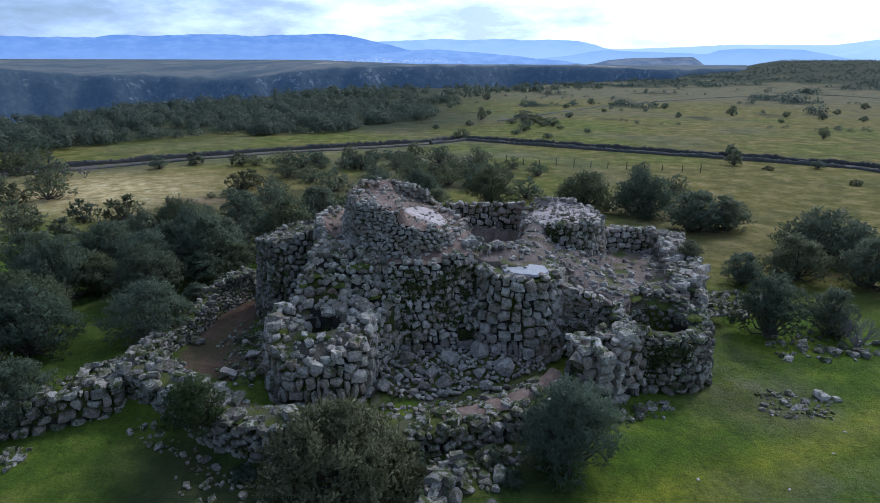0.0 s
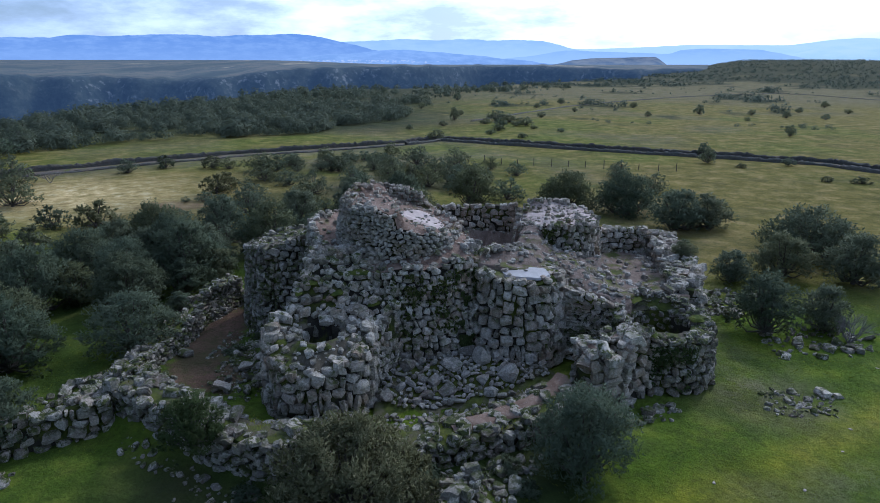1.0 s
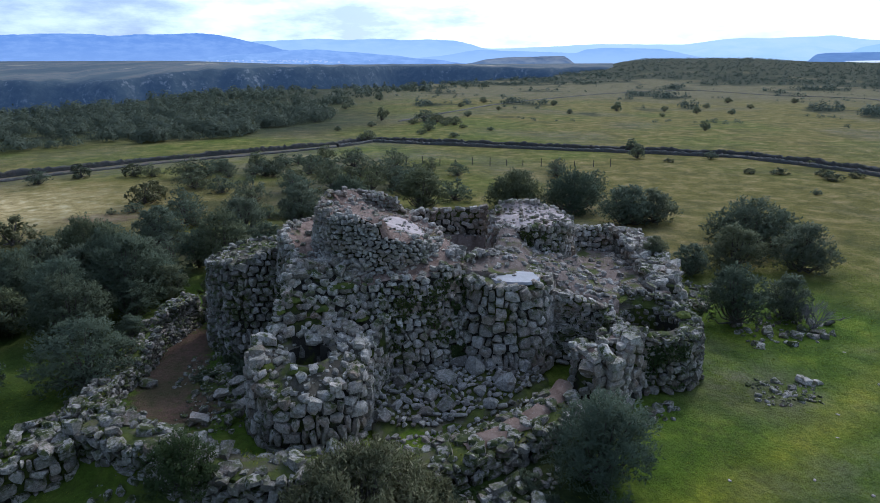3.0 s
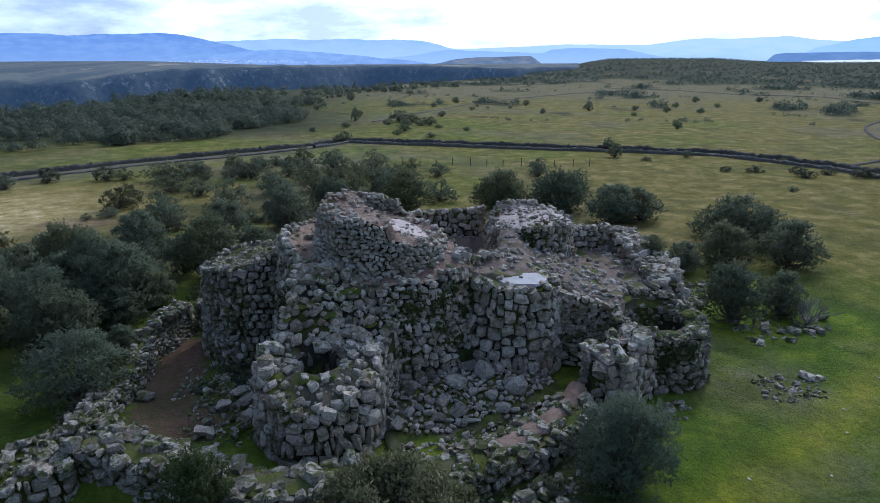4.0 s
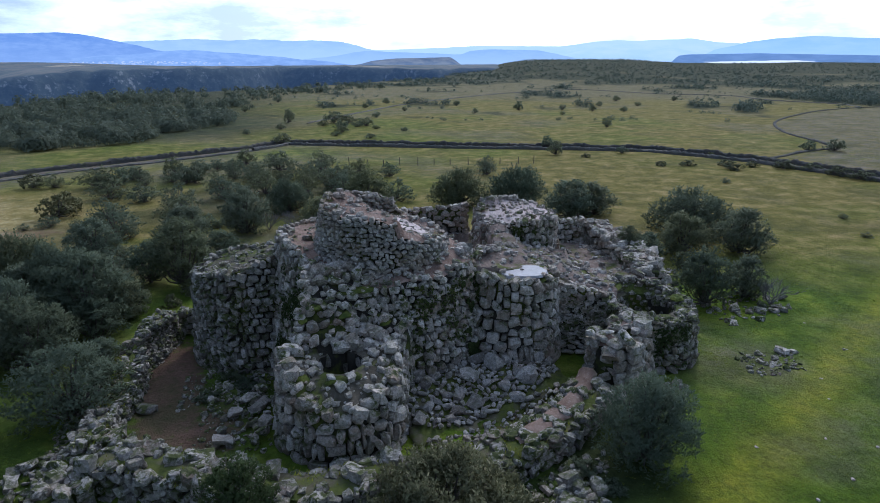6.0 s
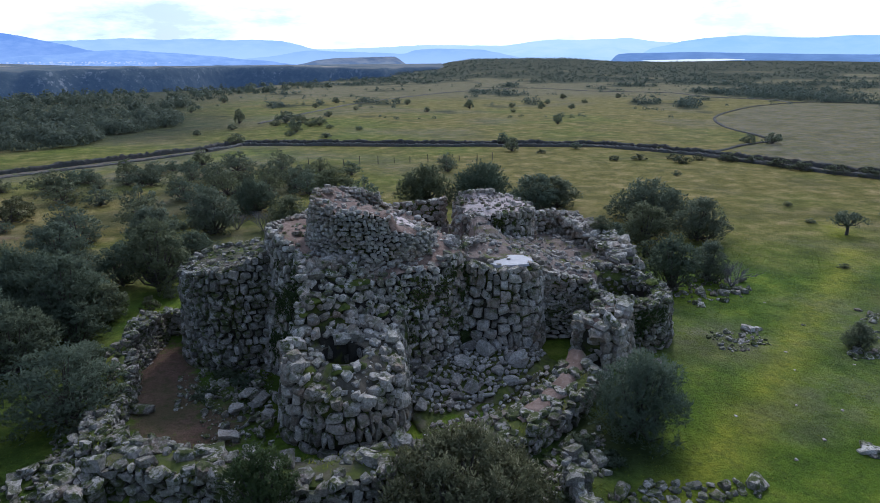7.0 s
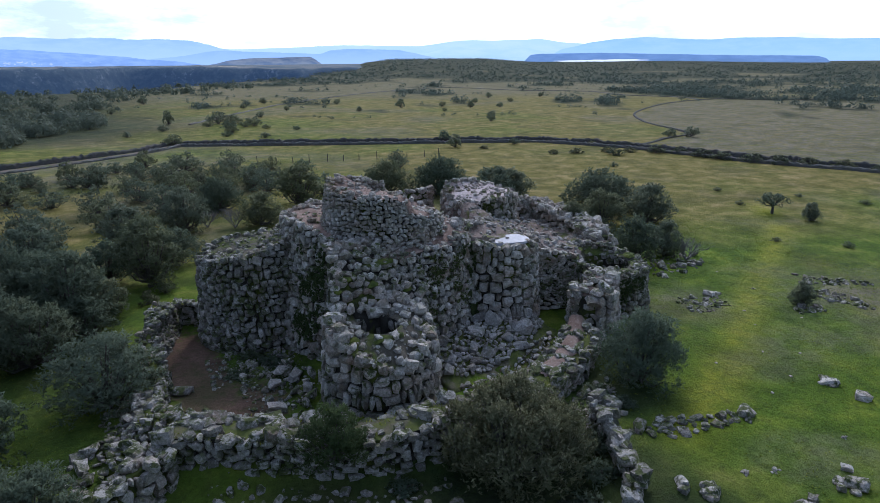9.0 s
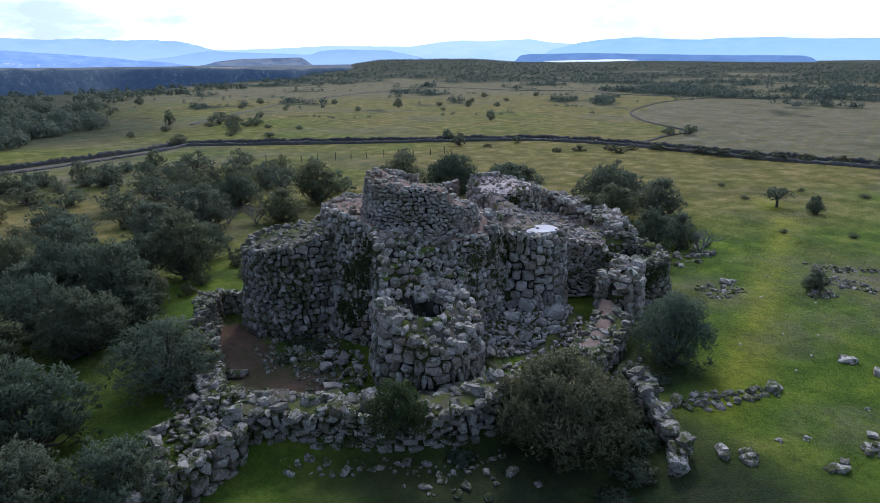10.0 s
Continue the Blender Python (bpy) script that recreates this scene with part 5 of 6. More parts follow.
TREE_KINDS["wide"] = (*bush_meshes(5, 8.0, 4.5, 0.1, 40, 17000, 0.15, LEAF_DARK, 0.27), 8.0, 4.5)
TREE_KINDS["near"] = (*bush_meshes(12, 6.5, 5.0, 0.3, 34, 21000, 0.115, LEAF, 0.25), 6.5, 5.0)
TREE_KINDS["near_oak"] = (*bush_meshes(14, 6.5, 5.0, 0.3, 44, 22000, 0.12, LEAF_DARK, 0.28, 0.3, 8, 0.10), 6.5, 5.0)
TREE_KINDS["far"] = (*bush_meshes(6, 5.0, 3.8, 0.2, 16, 1700, 0.19, LEAF, 0.42, 0.3, 5), 5.0, 3.8)
TREE_KINDS["mid"] = (*bush_meshes(16, 5.0, 3.8, 0.2, 18, 3600, 0.125, LEAF, 0.42, 0.3, 6), 5.0, 3.8)
TREE_KINDS["far_dry"] = (*bush_meshes(7, 4.0, 2.8, 0.1, 13, 2000, 0.15, LEAF_DRY, 0.42, 0.3, 5), 4.0, 2.8)
TREE_KINDS["umbrella"] = (*bush_meshes(9, 4.0, 3.0, 1.5, 12, 2600, 0.15, LEAF), 4.0, 3.0)
TREE_KINDS["bramble"] = (*bush_meshes(8, 3.0, 1.1, 0.0, 14, 2600, 0.13, LEAF_DARK, 0.24, 0.3, 5), 3.0, 1.1)

OLIVE, OAK, DRY = "grey-green wild olive bush with a dense crown", "dark green holm oak with a rounded crown", "yellowish green shrub with dry twigs"
NEAR_PLANTS = (
    ("big", -5.9, 27.3, 9.2, 5.2, DRY, "bush"), ("round", 6.4, 29.5, 6.2, 5.0, OLIVE, "bush"), ("green", -14.6, 30.9, 3.9, 3.1, "small dark green bush growing on the wall", "bush"),
    ("oak", 25.2, 46.6, 5.6, 5.4, OAK, "tree"), ("olive", 30.4, 47.4, 4.5, 4.2, OLIVE, "tree"), ("olive", 28.6, 59.2, 4.6, 3.4, OLIVE, "bush"), ("olive", 34.6, 60.6, 7.2, 4.8, OLIVE, "bush"),
    ("olive", 40.4, 58.2, 7.0, 5.4, OLIVE, "bush"), ("wide", 41.6, 67.2, 12.6, 5.6, OAK, "bush"), ("wide", 27.4, 88.6, 10.4, 6.2, OAK, "bush"), ("olive", 31.2, 79.6, 8.6, 5.6, OAK, "bush"),
    ("olive", 35.6, 80.2, 7.0, 4.8, OLIVE, "bush"), ("wide", 19.4, 92.6, 10.0, 5.8, OAK, "bush"),
    ("oak", 5.4, 92.5, 8.4, 6.4, OAK, "tree"), ("wide", -5.0, 97.0, 8.0, 5.0, OLIVE, "bush"), ("olive", -2.6, 85.0, 6.5, 4.6, OLIVE, "bush"), ("olive", -11.6, 87.0, 7.0, 6.0, OAK, "tree"),
    ("olive", -18.7, 83.5, 7.0, 5.2, OLIVE, "bush"), ("near", -24.0, 45.0, 7.8, 4.8, OLIVE, "bush"), ("near_oak", -27.8, 53.4, 7.0, 5.2, OLIVE, "bush"), ("oak", -25.2, 59.4, 6.6, 7.0, OAK, "tree"),
    ("oak", -18.4, 67.2, 7.4, 7.0, OAK, "tree"), ("wide", -28.5, 66.5, 8.0, 6.0, OAK, "bush"), ("wide", -36.7, 53.4, 9.5, 6.0, OLIVE, "bush"), ("near_oak", -31.4, 42.0, 7.6, 5.4, OLIVE, "bush"),
    ("near_oak", -28.2, 34.6, 6.6, 4.6, OAK, "bush"), ("oak", -37.5, 43.5, 7.0, 5.4, OAK, "bush"), ("near_oak", -34.6, 46.6, 7.0, 5.2, OLIVE, "bush"),
    ("wide", -36.5, 62.0, 8.5, 5.4, OAK, "bush"), ("olive", -27.9, 80.0, 7.0, 5.0, OLIVE, "bush"), ("wide", -33.0, 73.0, 8.5, 5.6, OAK, "bush"), ("far_dry", -45.5, 83.0, 6.4, 3.8, DRY, "bush"), ("far_dry", -51.0, 82.5, 5.0, 3.2, DRY, "bush"),
    ("olive", -43.0, 60.0, 7.0, 5.0, OLIVE, "bush"), ("far_dry", -47.5, 72.0, 5.0, 3.2, DRY, "bush"),
    ("umbrella", 58.6, 52.2, 4.6, 3.0, "small open tree with a flat crown on a short trunk", "tree"), ("olive", 58.6, 47.0, 2.6, 2.6, OLIVE, "bush"), ("olive", 28.6, 31.2, 2.4, 2.3, OLIVE, "bush"),
    ("far_dry", 30.6, 55.6, 3.0, 2.2, OLIVE, "bush"), ("near", -30.8, 59.0, 7.0, 5.2, OLIVE, "bush"), ("olive", -23.6, 62.0, 5.0, 4.2, OLIVE, "bush"), ("oak", -27.0, 63.4, 6.4, 6.0, OAK, "bush"), ("olive", 19.7, 50.4, 2.4, 1.8, "small grey-green bush growing on the ruined wall", "bush"), ("near_oak", -32.4, 35.4, 6.5, 4.6, OLIVE, "bush"), ("near_oak", -35.5, 39.0, 7.0, 5.2, OAK, "bush"), ("near_oak", -38.5, 31.5, 8.0, 4.6, OLIVE, "bush"),
)
NEAR_PLANTS += tuple((kind, x, y, w, h, OAK if kind == "oak" else OLIVE, "bush") for kind, x, y, w, h in (
    ("olive", -22.6, 61.5, 4.4, 3.4), ("oak", -24.4, 56.8, 4.6, 3.6), ("olive", -23.2, 52.6, 2.8, 1.8), ("olive", -31.6, 66.0, 6.0, 4.6), ("oak", -33.5, 55.0, 5.0, 4.0), ("olive", -27.0, 69.5, 5.5, 4.4), ("oak", -21.6, 70.5, 5.0, 4.4), ("olive", -24.0, 65.0, 4.6, 4.0), ("oak", -15.0, 73.5, 5.0, 4.2), ("olive", -36.0, 69.0, 6.0, 4.6)))
BRAMBLE = "low dark green bramble on the ground by the wall"
NEAR_PLANTS += tuple(("bramble", x, y, w, h, BRAMBLE, "bush") for x, y, w, h in (
    (-2.2, 28.4, 3.0, 1.2), (-1.6, 25.6, 2.4, 0.9),
    (-5.0, 22.8, 3.0, 0.9), (2.4, 29.6, 2.2, 0.7), (3.0, 27.8, 1.8, 0.6), (-7.0, 22.2, 2.6, 0.7), 
    (-3.0, 24.0, 2.4, 0.8), (-8.0, 29.0, 2.4, 0.8), (-11.4, 29.4, 2.2, 0.5), (-16.2, 44.2, 2.2, 0.35), (-13.4, 44.6, 2.6, 0.6), (-14.4, 46.6, 2.4, 0.5)))
for i, (kind, x, y, w, h, label, cat) in enumerate(NEAR_PLANTS):
    plant(kind, x, y, w, h, i * 2.4, label, cat, 0.9 if i == 2 else 4.9 if (x, y) == (19.7, 50.4) else None)

r_ = random.Random(77)
HEDGE = "brownish bramble hedge along the lane"
for x, y, w, h in ((72, 112, 3, 1.2), (77, 110, 4, 1.4), (81.8, 102.5, 4.5, 1.7), (84, 107, 4, 1.5), (88, 104, 3.5, 1.3), (92, 100, 5, 1.8), (94.8, 96, 4.5, 1.6), (94.7, 90, 5, 2.0), (95, 85.5, 5, 1.8), (97.5, 80, 5, 2.0), (99.5, 75.5, 5, 1.9),
                   (102.5, 71.5, 5, 1.8), (104.5, 66, 5, 1.9), (108, 60, 5, 1.8), (90, 118, 3, 1.2), (64, 128, 2.6, 1.0)):
    plant("far_dry", x, y, w, h, x, HEDGE, "bush")
for x, y, w, h in ((18.7, 191, 4, 1.6), (22, 199, 5, 2.4), (26.8, 181.5, 4, 1.6), (24, 210, 6, 3.0), (29.8, 214, 5, 2.0), (34, 205, 3.5, 1.4), (20, 222, 5, 2.2), (44.5, 247, 4, 2.6), (41, 196, 3, 1.4), (139.5, 244, 4, 3.4), (133, 258, 4, 2.6), (150, 236, 4, 2.4), (118, 232, 3, 1.6),
                   (18.5, 368, 6, 5.0), (-2, 300, 4, 3.0), (52, 300, 4, 2.4), (64, 275, 3, 2.2), (88, 252, 3.4, 2.4), (160, 270, 4, 2.6), (176, 262, 4, 2.2), (98, 300, 4, 3), (14, 262, 3, 2.4), (-8, 255, 3, 2.4), (70, 330, 5, 3.4), (190, 300, 5, 3.4), (220, 290, 5, 3.0),
                   (-14, 236, 3, 2.6), (-6, 205, 3, 1.8), (5, 215, 4, 2.0), (60, 58, 1.6, 0.7), (66, 66, 1.6, 0.8), (75, 48, 2.0, 0.8), (72, 56, 1.6, 0.6), (50, 38, 1.6, 0.8), (46, 44, 1.4, 0.6)):
    plant("far", x, y, w, h, x + y, OLIVE, "bush")
for x, y, w, h in ((-31.5, 117, 8, 3.6), (-26, 112, 6, 3.4), (-20.3, 126, 6, 4), (-3.2, 134, 9, 4.6), (5.2, 132, 7, 4.4), (-8, 125, 7, 4), (3, 122, 6, 4), (37, 104, 6, 3.8), (34, 115, 4.5, 3.4), (36, 120, 5, 3.4),
                   (-63.6, 92.5, 7, 4.2), (-76, 111, 7, 4), (-64.6, 126, 5, 3.6), (-50, 84, 6, 3.6), (-57, 100, 6, 3.4), (59.6, 134, 5, 4), (75, 130, 4, 2), (64, 146, 4.5, 3.6), (-20.4, 104, 7, 4.6),
                   (-14, 110, 7, 4.2), (-7.5, 112, 7, 4.4), (4.7, 106, 7, 4.4), (11.5, 99, 7, 4), (-29, 98, 6.5, 4.2), (-36, 108, 6, 3.6), (-45, 118, 5, 3), (-20, 94, 7, 4.6), (-12, 101, 7, 4.6), (-1, 110, 6, 4), (-27, 90, 7, 4.6),
                   (-15, 118, 6, 3.8), (-70, 84, 7, 4.4), (-56, 78, 6, 4), (-62, 70, 7, 4.6), (-52, 66, 7, 4.6), (-45, 50, 7, 5), (-48, 42, 7, 5), (-40, 35, 6, 4), (25, 230, 9, 5), (29, 226, 8, 4), (33, 215, 7, 3.6), (2, 178, 7, 3.4),
                   (124, 115, 6, 3.4), (119, 118, 5, 3), (104, 180, 4, 4), (113, 262, 6, 5), (10, 236, 5, 6), (70, 92, 2.2, 1.2), (-34, 128, 6, 3), (-42, 130, 5, 2.8), (-30, 134, 6, 3), (-18, 138, 5, 3), (12, 128, 5, 3), (16, 120, 5, 3.2)):
    if inside(x, y, STRAW):
        continue
    dry_ = y > 60 and x < -34 and r_.random() < 0.6
    plant("far_dry" if dry_ else "far", x, y, w * 0.92, h * 0.9, r_.uniform(0, 6.3), DRY if dry_ else OLIVE, "bush")


for x, y, w, h, dry_ in ((-64.5, 96, 8.0, 4.6, 0), (-67.5, 92, 5.0, 3.6, 1), (-60, 125, 4.6, 3.0, 0), (-55, 131, 4.8, 2.8, 1), (-45.5, 131, 5.2, 2.8, 1), (-34.5, 127.5, 8.5, 3.8, 0), (-75, 112.5, 9.0, 5.4, 0), (-99, 144, 12.0, 6.0, 0), (-100, 158, 7.0, 7.0, 0),
                         (-91, 129, 10.0, 5.0, 0), (-71, 107, 5.0, 3.0, 1), (-84, 117, 7.0, 4.4, 1), (-55, 75, 7.0, 4.6, 0), (-36.5, 112, 4.0, 2.4, 1)):
    plant("far_dry" if dry_ else "mid", x, y, w, h, x + y, DRY if dry_ else OLIVE, "bush")


# low undergrowth among the trees
for i in range(90):
    x, y = r_.uniform(-40, -10), r_.uniform(58, 100)
    if wob(x, y, 21, 0.09) < -0.12 or any(math.hypot(x - a, y - b) < 0.34 * c for a, b, c in ((q[1], q[2], q[3]) for q in NEAR_PLANTS)):
        continue
    w = r_.uniform(1.4, 3.6)
    dry_ = r_.random() < 0.25
    plant("far_dry" if dry_ else "far", x, y, w, w * r_.uniform(0.45, 0.7), r_.uniform(0, 6.3), DRY if dry_ else OLIVE, "bush")


# ---- far scrub ----
def scrub(name, label, test, area, count, sizes, seed, blades=26):
    """A wide stand of low bushes, each a loose tuft of leaf sprays."""
    rs, r = np.random.RandomState(seed), random.Random(seed)
    spots, cells = [], set()
    tries = 0
    while len(spots) < count and tries < count * 30:
        tries += 1
        az, d = radians(r.uniform(area[0], area[1])), area[2] * (area[3] / area[2]) ** r.random()
        x, y = d * math.sin(az), d * math.cos(az)
        size = r.uniform(*sizes)
        cell = (int(x // size), int(y // size), int(size))
        if cell not in cells and test(x, y, math.degrees(az), d):
            cells.add(cell)
            spots.append((x, y, ground_z(x, y), size * (1 + 0.4 * wob(x, y, 6, 0.03)), d))
    quads, outs = [], []
    most = blades
    for x, y, z, s, d in spots:
        blades = most * 2 if d < 270 else (most if d < 380 else most * 4 // 10)
        fine = 0.5 if d < 270 else (0.7 if d < 380 else 1.05)
        dirs = rs.normal(size=(blades, 3))
        dirs /= np.linalg.norm(dirs, axis=1)[:, None]
        dirs[:, 2] = np.abs(dirs[:, 2])
        lobes = 1 + 0.35 * np.sin(dirs[:, 0] * 4 + x) * np.cos(dirs[:, 1] * 5 + y)
        p = dirs * (s * 0.43 * lobes)[:, None] * np.array((1.0, 1.0, 1.15)) * rs.uniform(0.74, 1.0, blades)[:, None] + np.array((x, y, z + s * 0.08))
        t = np.cross(dirs, rs.normal(size=(blades, 3)))
        t /= np.linalg.norm(t, axis=1)[:, None] + 1e-6
        u = np.cross(dirs, t) + rs.normal(size=(blades, 3)) * 0.45
        size = s * fine * rs.uniform(0.055, 0.105, blades)[:, None]
        quads.append(np.stack((p - t * size, p - u * size * 0.7, p + t * size, p + u * size * 0.9), 1))
        outs.append(dirs + np.array((0, 0, 0.15)))
    me = leaf_mesh(name, np.concatenate(quads), np.concatenate(outs), SCRUB)
    tagged(new(name, me), label, "scrubland", kind="stuff")


def belt(x, y, az, d):
    e = edge_of(az)
    near = float(np.interp(az, (-36, -29, -20, -10.6, -5.6, -1, 3, 14), (180, 174, 188, 196, 232, 262, 420, 520)))
    return d < e + 60 and d > near + 26 * wob(x, y, 7, 0.02) and wob(x, y, 8, 0.03) + 0.6 * wob(x, y, 9, 0.1) > -0.42 + 0.5 * smooth(-12, 0, az)


# bushes that fill the rough ground beyond the ruin
spots_ = [(x, y, w) for _, x, y, w, *rest in NEAR_PLANTS]
tries_ = 0
while len(spots_) < 118 and tries_ < 6000:
    tries_ += 1
    x, y = r_.uniform(-80, 12), r_.uniform(66, 146)
    if inside(x, y, STRAW) or y > 150 + 0.55 * x or wob(x, y, 10, 0.045) + 0.12 * wob(x, y, 11, 0.2) < (0.06 if x > -30 else 0.30):
        continue
    w = r_.uniform(2.2, 6.0)
    if any(math.hypot(x - a, y - b) < 0.42 * (w + c) for a, b, c in spots_):
        continue
    spots_.append((x, y, w))
    dry_ = r_.random() < (0.5 if x < -34 else 0.15)
    plant("far_dry" if dry_ else "far", x, y, w, w * r_.uniform(0.5, 0.75), r_.uniform(0, 6.3), DRY if dry_ else OLIVE, "bush")

scrub("scrub_belt", "dense dark evergreen scrub along the plateau edge", belt, (-70, 14, 175, 620), 1900, (3.4, 8.0), 501, 105)
scrub("scrub_patch", "loose scrub in the far fields", lambda x, y, az, d: wob(x, y, 2, 0.012) + 0.5 * wob(x, y, 3, 0.04) > 0.16 + 0.2 * (d < 330), (2, 75, 230, 640), 300, (1.2, 3.2), 502, 60)
scrub("scrub_woods", "far dark evergreen woods in bands", lambda x, y, az, d: woods(az, d) > 0.02 and d < edge_of(az) + 40, (6, 80, 280, 2300), 7600, (2.6, 6.6), 503, 60)

# ---- field walls, lane and fence in the distance ----
def field_wall(name, label, points, high, wide, seed):
    """A long low dry-stone field wall, lumpy with stones."""
    total, at = along(points)
    n = int(total / 0.55)
    r = random.Random(seed)
    verts, faces, m = [], [], 7
    for i in range(n + 1):
        s = total * i / n
        x, y, nx, ny = at(s)
        g = ground_z(x, y)
        hi = high * (0.85 + 0.3 * wob(s, seed, 0, 0.15) + 0.16 * r.uniform(-1, 1))
        for k in range(m):
            a = math.pi * k / (m - 1)
            o = -math.cos(a) * wide * (0.5 + r.uniform(-0.07, 0.07))
            z = hi * min(1.0, 1.5 * math.sin(a)) * (1 + r.uniform(-0.1, 0.1)) - 0.15
            verts.append((x + nx * o, y + ny * o, g + z))
    for i in range(n):
        for k in range(m - 1):
            b = i * m + k
            faces.append((b, b + 1, b + m + 1, b + m))
    tagged(new(name, mesh_of(name, verts, faces, ROCK_FIELD)), label, "field wall", "field walls")


LANE = ((-95, 112), (-67, 133.5), (-46, 148.5), (-20.8, 160.5), (-8, 168), (3.5, 177.5), (27, 164), (50, 151.5), (70, 141), (85, 132), (95, 110), (99, 82), (107, 61), (125, 30), (150, 0))


def shifted(points, by):
    out = []
    for i, p in enumerate(points):
        a, b = Vector(points[max(0, i - 1)]), Vector(points[min(len(points) - 1, i + 1)])
        t = (b - a).normalized()
        out.append((p[0] + t.y * by, p[1] - t.x * by))
    return out


field_wall("field_wall", "long dark dry-stone field wall beside a lane", shifted(LANE, -2.6), 1.25, 1.1, 1)
field_wall("field_wall", "long dark dry-stone field wall on the lane's near side", shifted(LANE[4:], 2.6), 1.0, 1.0, 2)
field_wall("field_wall", "low overgrown dry-stone field wall", shifted(LANE[:5], 2.6), 0.55, 0.9, 3)
field_wall("field_wall", "far low curving field wall grown with scrub", curved(((97.6, 110), (106, 113), (118, 117), (128.4, 119), (135, 129), (145, 149), (165, 171.5), (188, 187.5), (223, 205), (250, 211), (273, 209), (290, 190), (348, 167), (440, 140))), 0.6, 0.9, 4)
field_wall("field_wall", "far low field wall across the meadow", curved(((16, 232), (45, 275), (100, 345), (180, 410), (246, 430), (265, 353), (281, 315), (266, 271), (270, 235), (258, 212))), 0.6, 0.9, 5)

fine_v, fine_f = [], []
total_, at_ = along(LANE)
for i in range(241):
    x, y, nx, ny = at_(total_ * i / 240)
    for o in (-1.2 + 0.3 * math.sin(i * 1.7), 0.0, 1.2 + 0.3 * math.sin(i * 2.3)):
        fine_v.append((x + nx * o, y + ny * o, ground_z(x + nx * o, y + ny * o) + 0.10))
for i in range(240):
    fine_f += [(i * 3, i * 3 + 1, i * 3 + 4, i * 3 + 3), (i * 3 + 1, i * 3 + 2, i * 3 + 5, i * 3 + 4)]
tagged(new("road", mesh_of("road", fine_v, fine_f, LANE_EARTH, True)), "narrow pale earth lane between field walls", "lane", kind="structure")


def post(x, y, h, seed):
    r = random.Random(seed)
    verts, faces = [], []
    lean = Vector((r.uniform(-0.08, 0.08), r.uniform(-0.08, 0.08), h))
    tube(verts, faces, Vector((0, 0, -0.2)), lean, 0.09, 0.07, 6)
    faces.append(tuple(range(6, 12)))
    ob = new("fence_post", mesh_of("fence_post", verts, faces, BARK))
    ob.location = (x, y, ground_z(x, y))
    tagged(ob, "weathered wooden fence post standing in the meadow", "fence post", "fence posts")


for i in range(13):
    post(8.0 + 3.4 * i, 136.0 - 1.0 * i + 0.5 * math.sin(i * 2.1), 1.5 + 0.3 * math.sin(i * 1.7), i)


# ---- stones strewn over the terrace ----
rt_ = random.Random(91)
strewn = thing("terrace_rubble", (8, 48, 4), "loose stones strewn over the earthen terrace", "rubble")
list_ = []
while len(list_) < 1000:
    x, y = rt_.uniform(-1, 18.5), rt_.uniform(40.5, 57)
    yard_ = 12.8 < x < 17 and y > 47.4
    if inside(x, y, TERRACE) and not (yard_ and rt_.random() < 0.8) and not (x < 7 and rt_.random() < 0.45) and not inside(x, y, PIT) and not (math.hypot(x - 9.3, y - 52.3) < 3.6) and not (math.hypot(x - 5.0, y - 41.9) < 1.9):
        big_ = 0.13 + 0.50 * rt_.random() ** 2.8
        list_.append(loose(rt_, x, y, terrace_z(x, y) - 0.05, big_, 0.6, 22))
for i in range(46):
    k_ = i / 45
    x, y = (0.4 + 3.4 * k_ * 2, 43.5 + 1.9 * k_ * 2) if k_ < 0.5 else (3.8 + 2.2 * (2 * k_ - 1), 45.4 + 1.1 * (2 * k_ - 1))
    x, y = x + rt_.uniform(-0.4, 0.5), y + rt_.uniform(-0.3, 0.5)
    list_.append(loose(rt_, x, y, (main_top(x, y) if x < 2.2 else terrace_slope(x, y)) - 0.08, rt_.uniform(0.3, 0.85), 0.65, 22))
lay(strewn, list_, ROCK_RUBBLE, "rock", 280)

# white scraps and pebbles that shine in the lawn
for i, (x, y) in enumerate(((13, 28.5), (17.4, 27.8), (15.5, 24.6), (21.5, 31.0), (19.4, 26.2), (12.4, 24.0), (23.4, 33.2), (26.0, 29.8), (30.5, 40.8))):
    pos, rot, size, k = loose(random.Random(700 + i), x, y, ground_z(x, y) - 0.02, 0.2, 0.5, 10)
    ob = new("pebble", block_mesh(k, MORTAR))
    ob.matrix_basis = Matrix.LocRotScale(Vector(pos), rot.to_quaternion(), Vector(size))
    tagged(ob, "small white stone lying in the grass", "pebble", "white pebbles")


# ---- leaning slabs and spread boulders in the court ----
def slab_stone(x, y, z, size, turn, lean, k):
    ob = new("fallen_slab", block_mesh(k, ROCK_RUBBLE))
    ob.matrix_basis = pose(x, y, z, lean, 8, turn) @ Matrix.Diagonal((*size, 1))
    tagged(ob, "long fallen basalt slab leaning in the court", "stone slab", "fallen slabs")


for i, (x, y, long, turn, lean) in enumerate(((-13.0, 41.4, 2.2, 60, 24), (-13.6, 42.6, 1.7, 48, 20), (-12.9, 39.4, 1.4, 70, 18), (-14.6, 41.0, 1.2, 20, 10), (-15.2, 38.2, 1.3, -10, 6))):
    slab_stone(x, y, ground_z(x, y) + 0.38, (long, 0.7, 0.38), turn, lean, (5 * i) % 24)
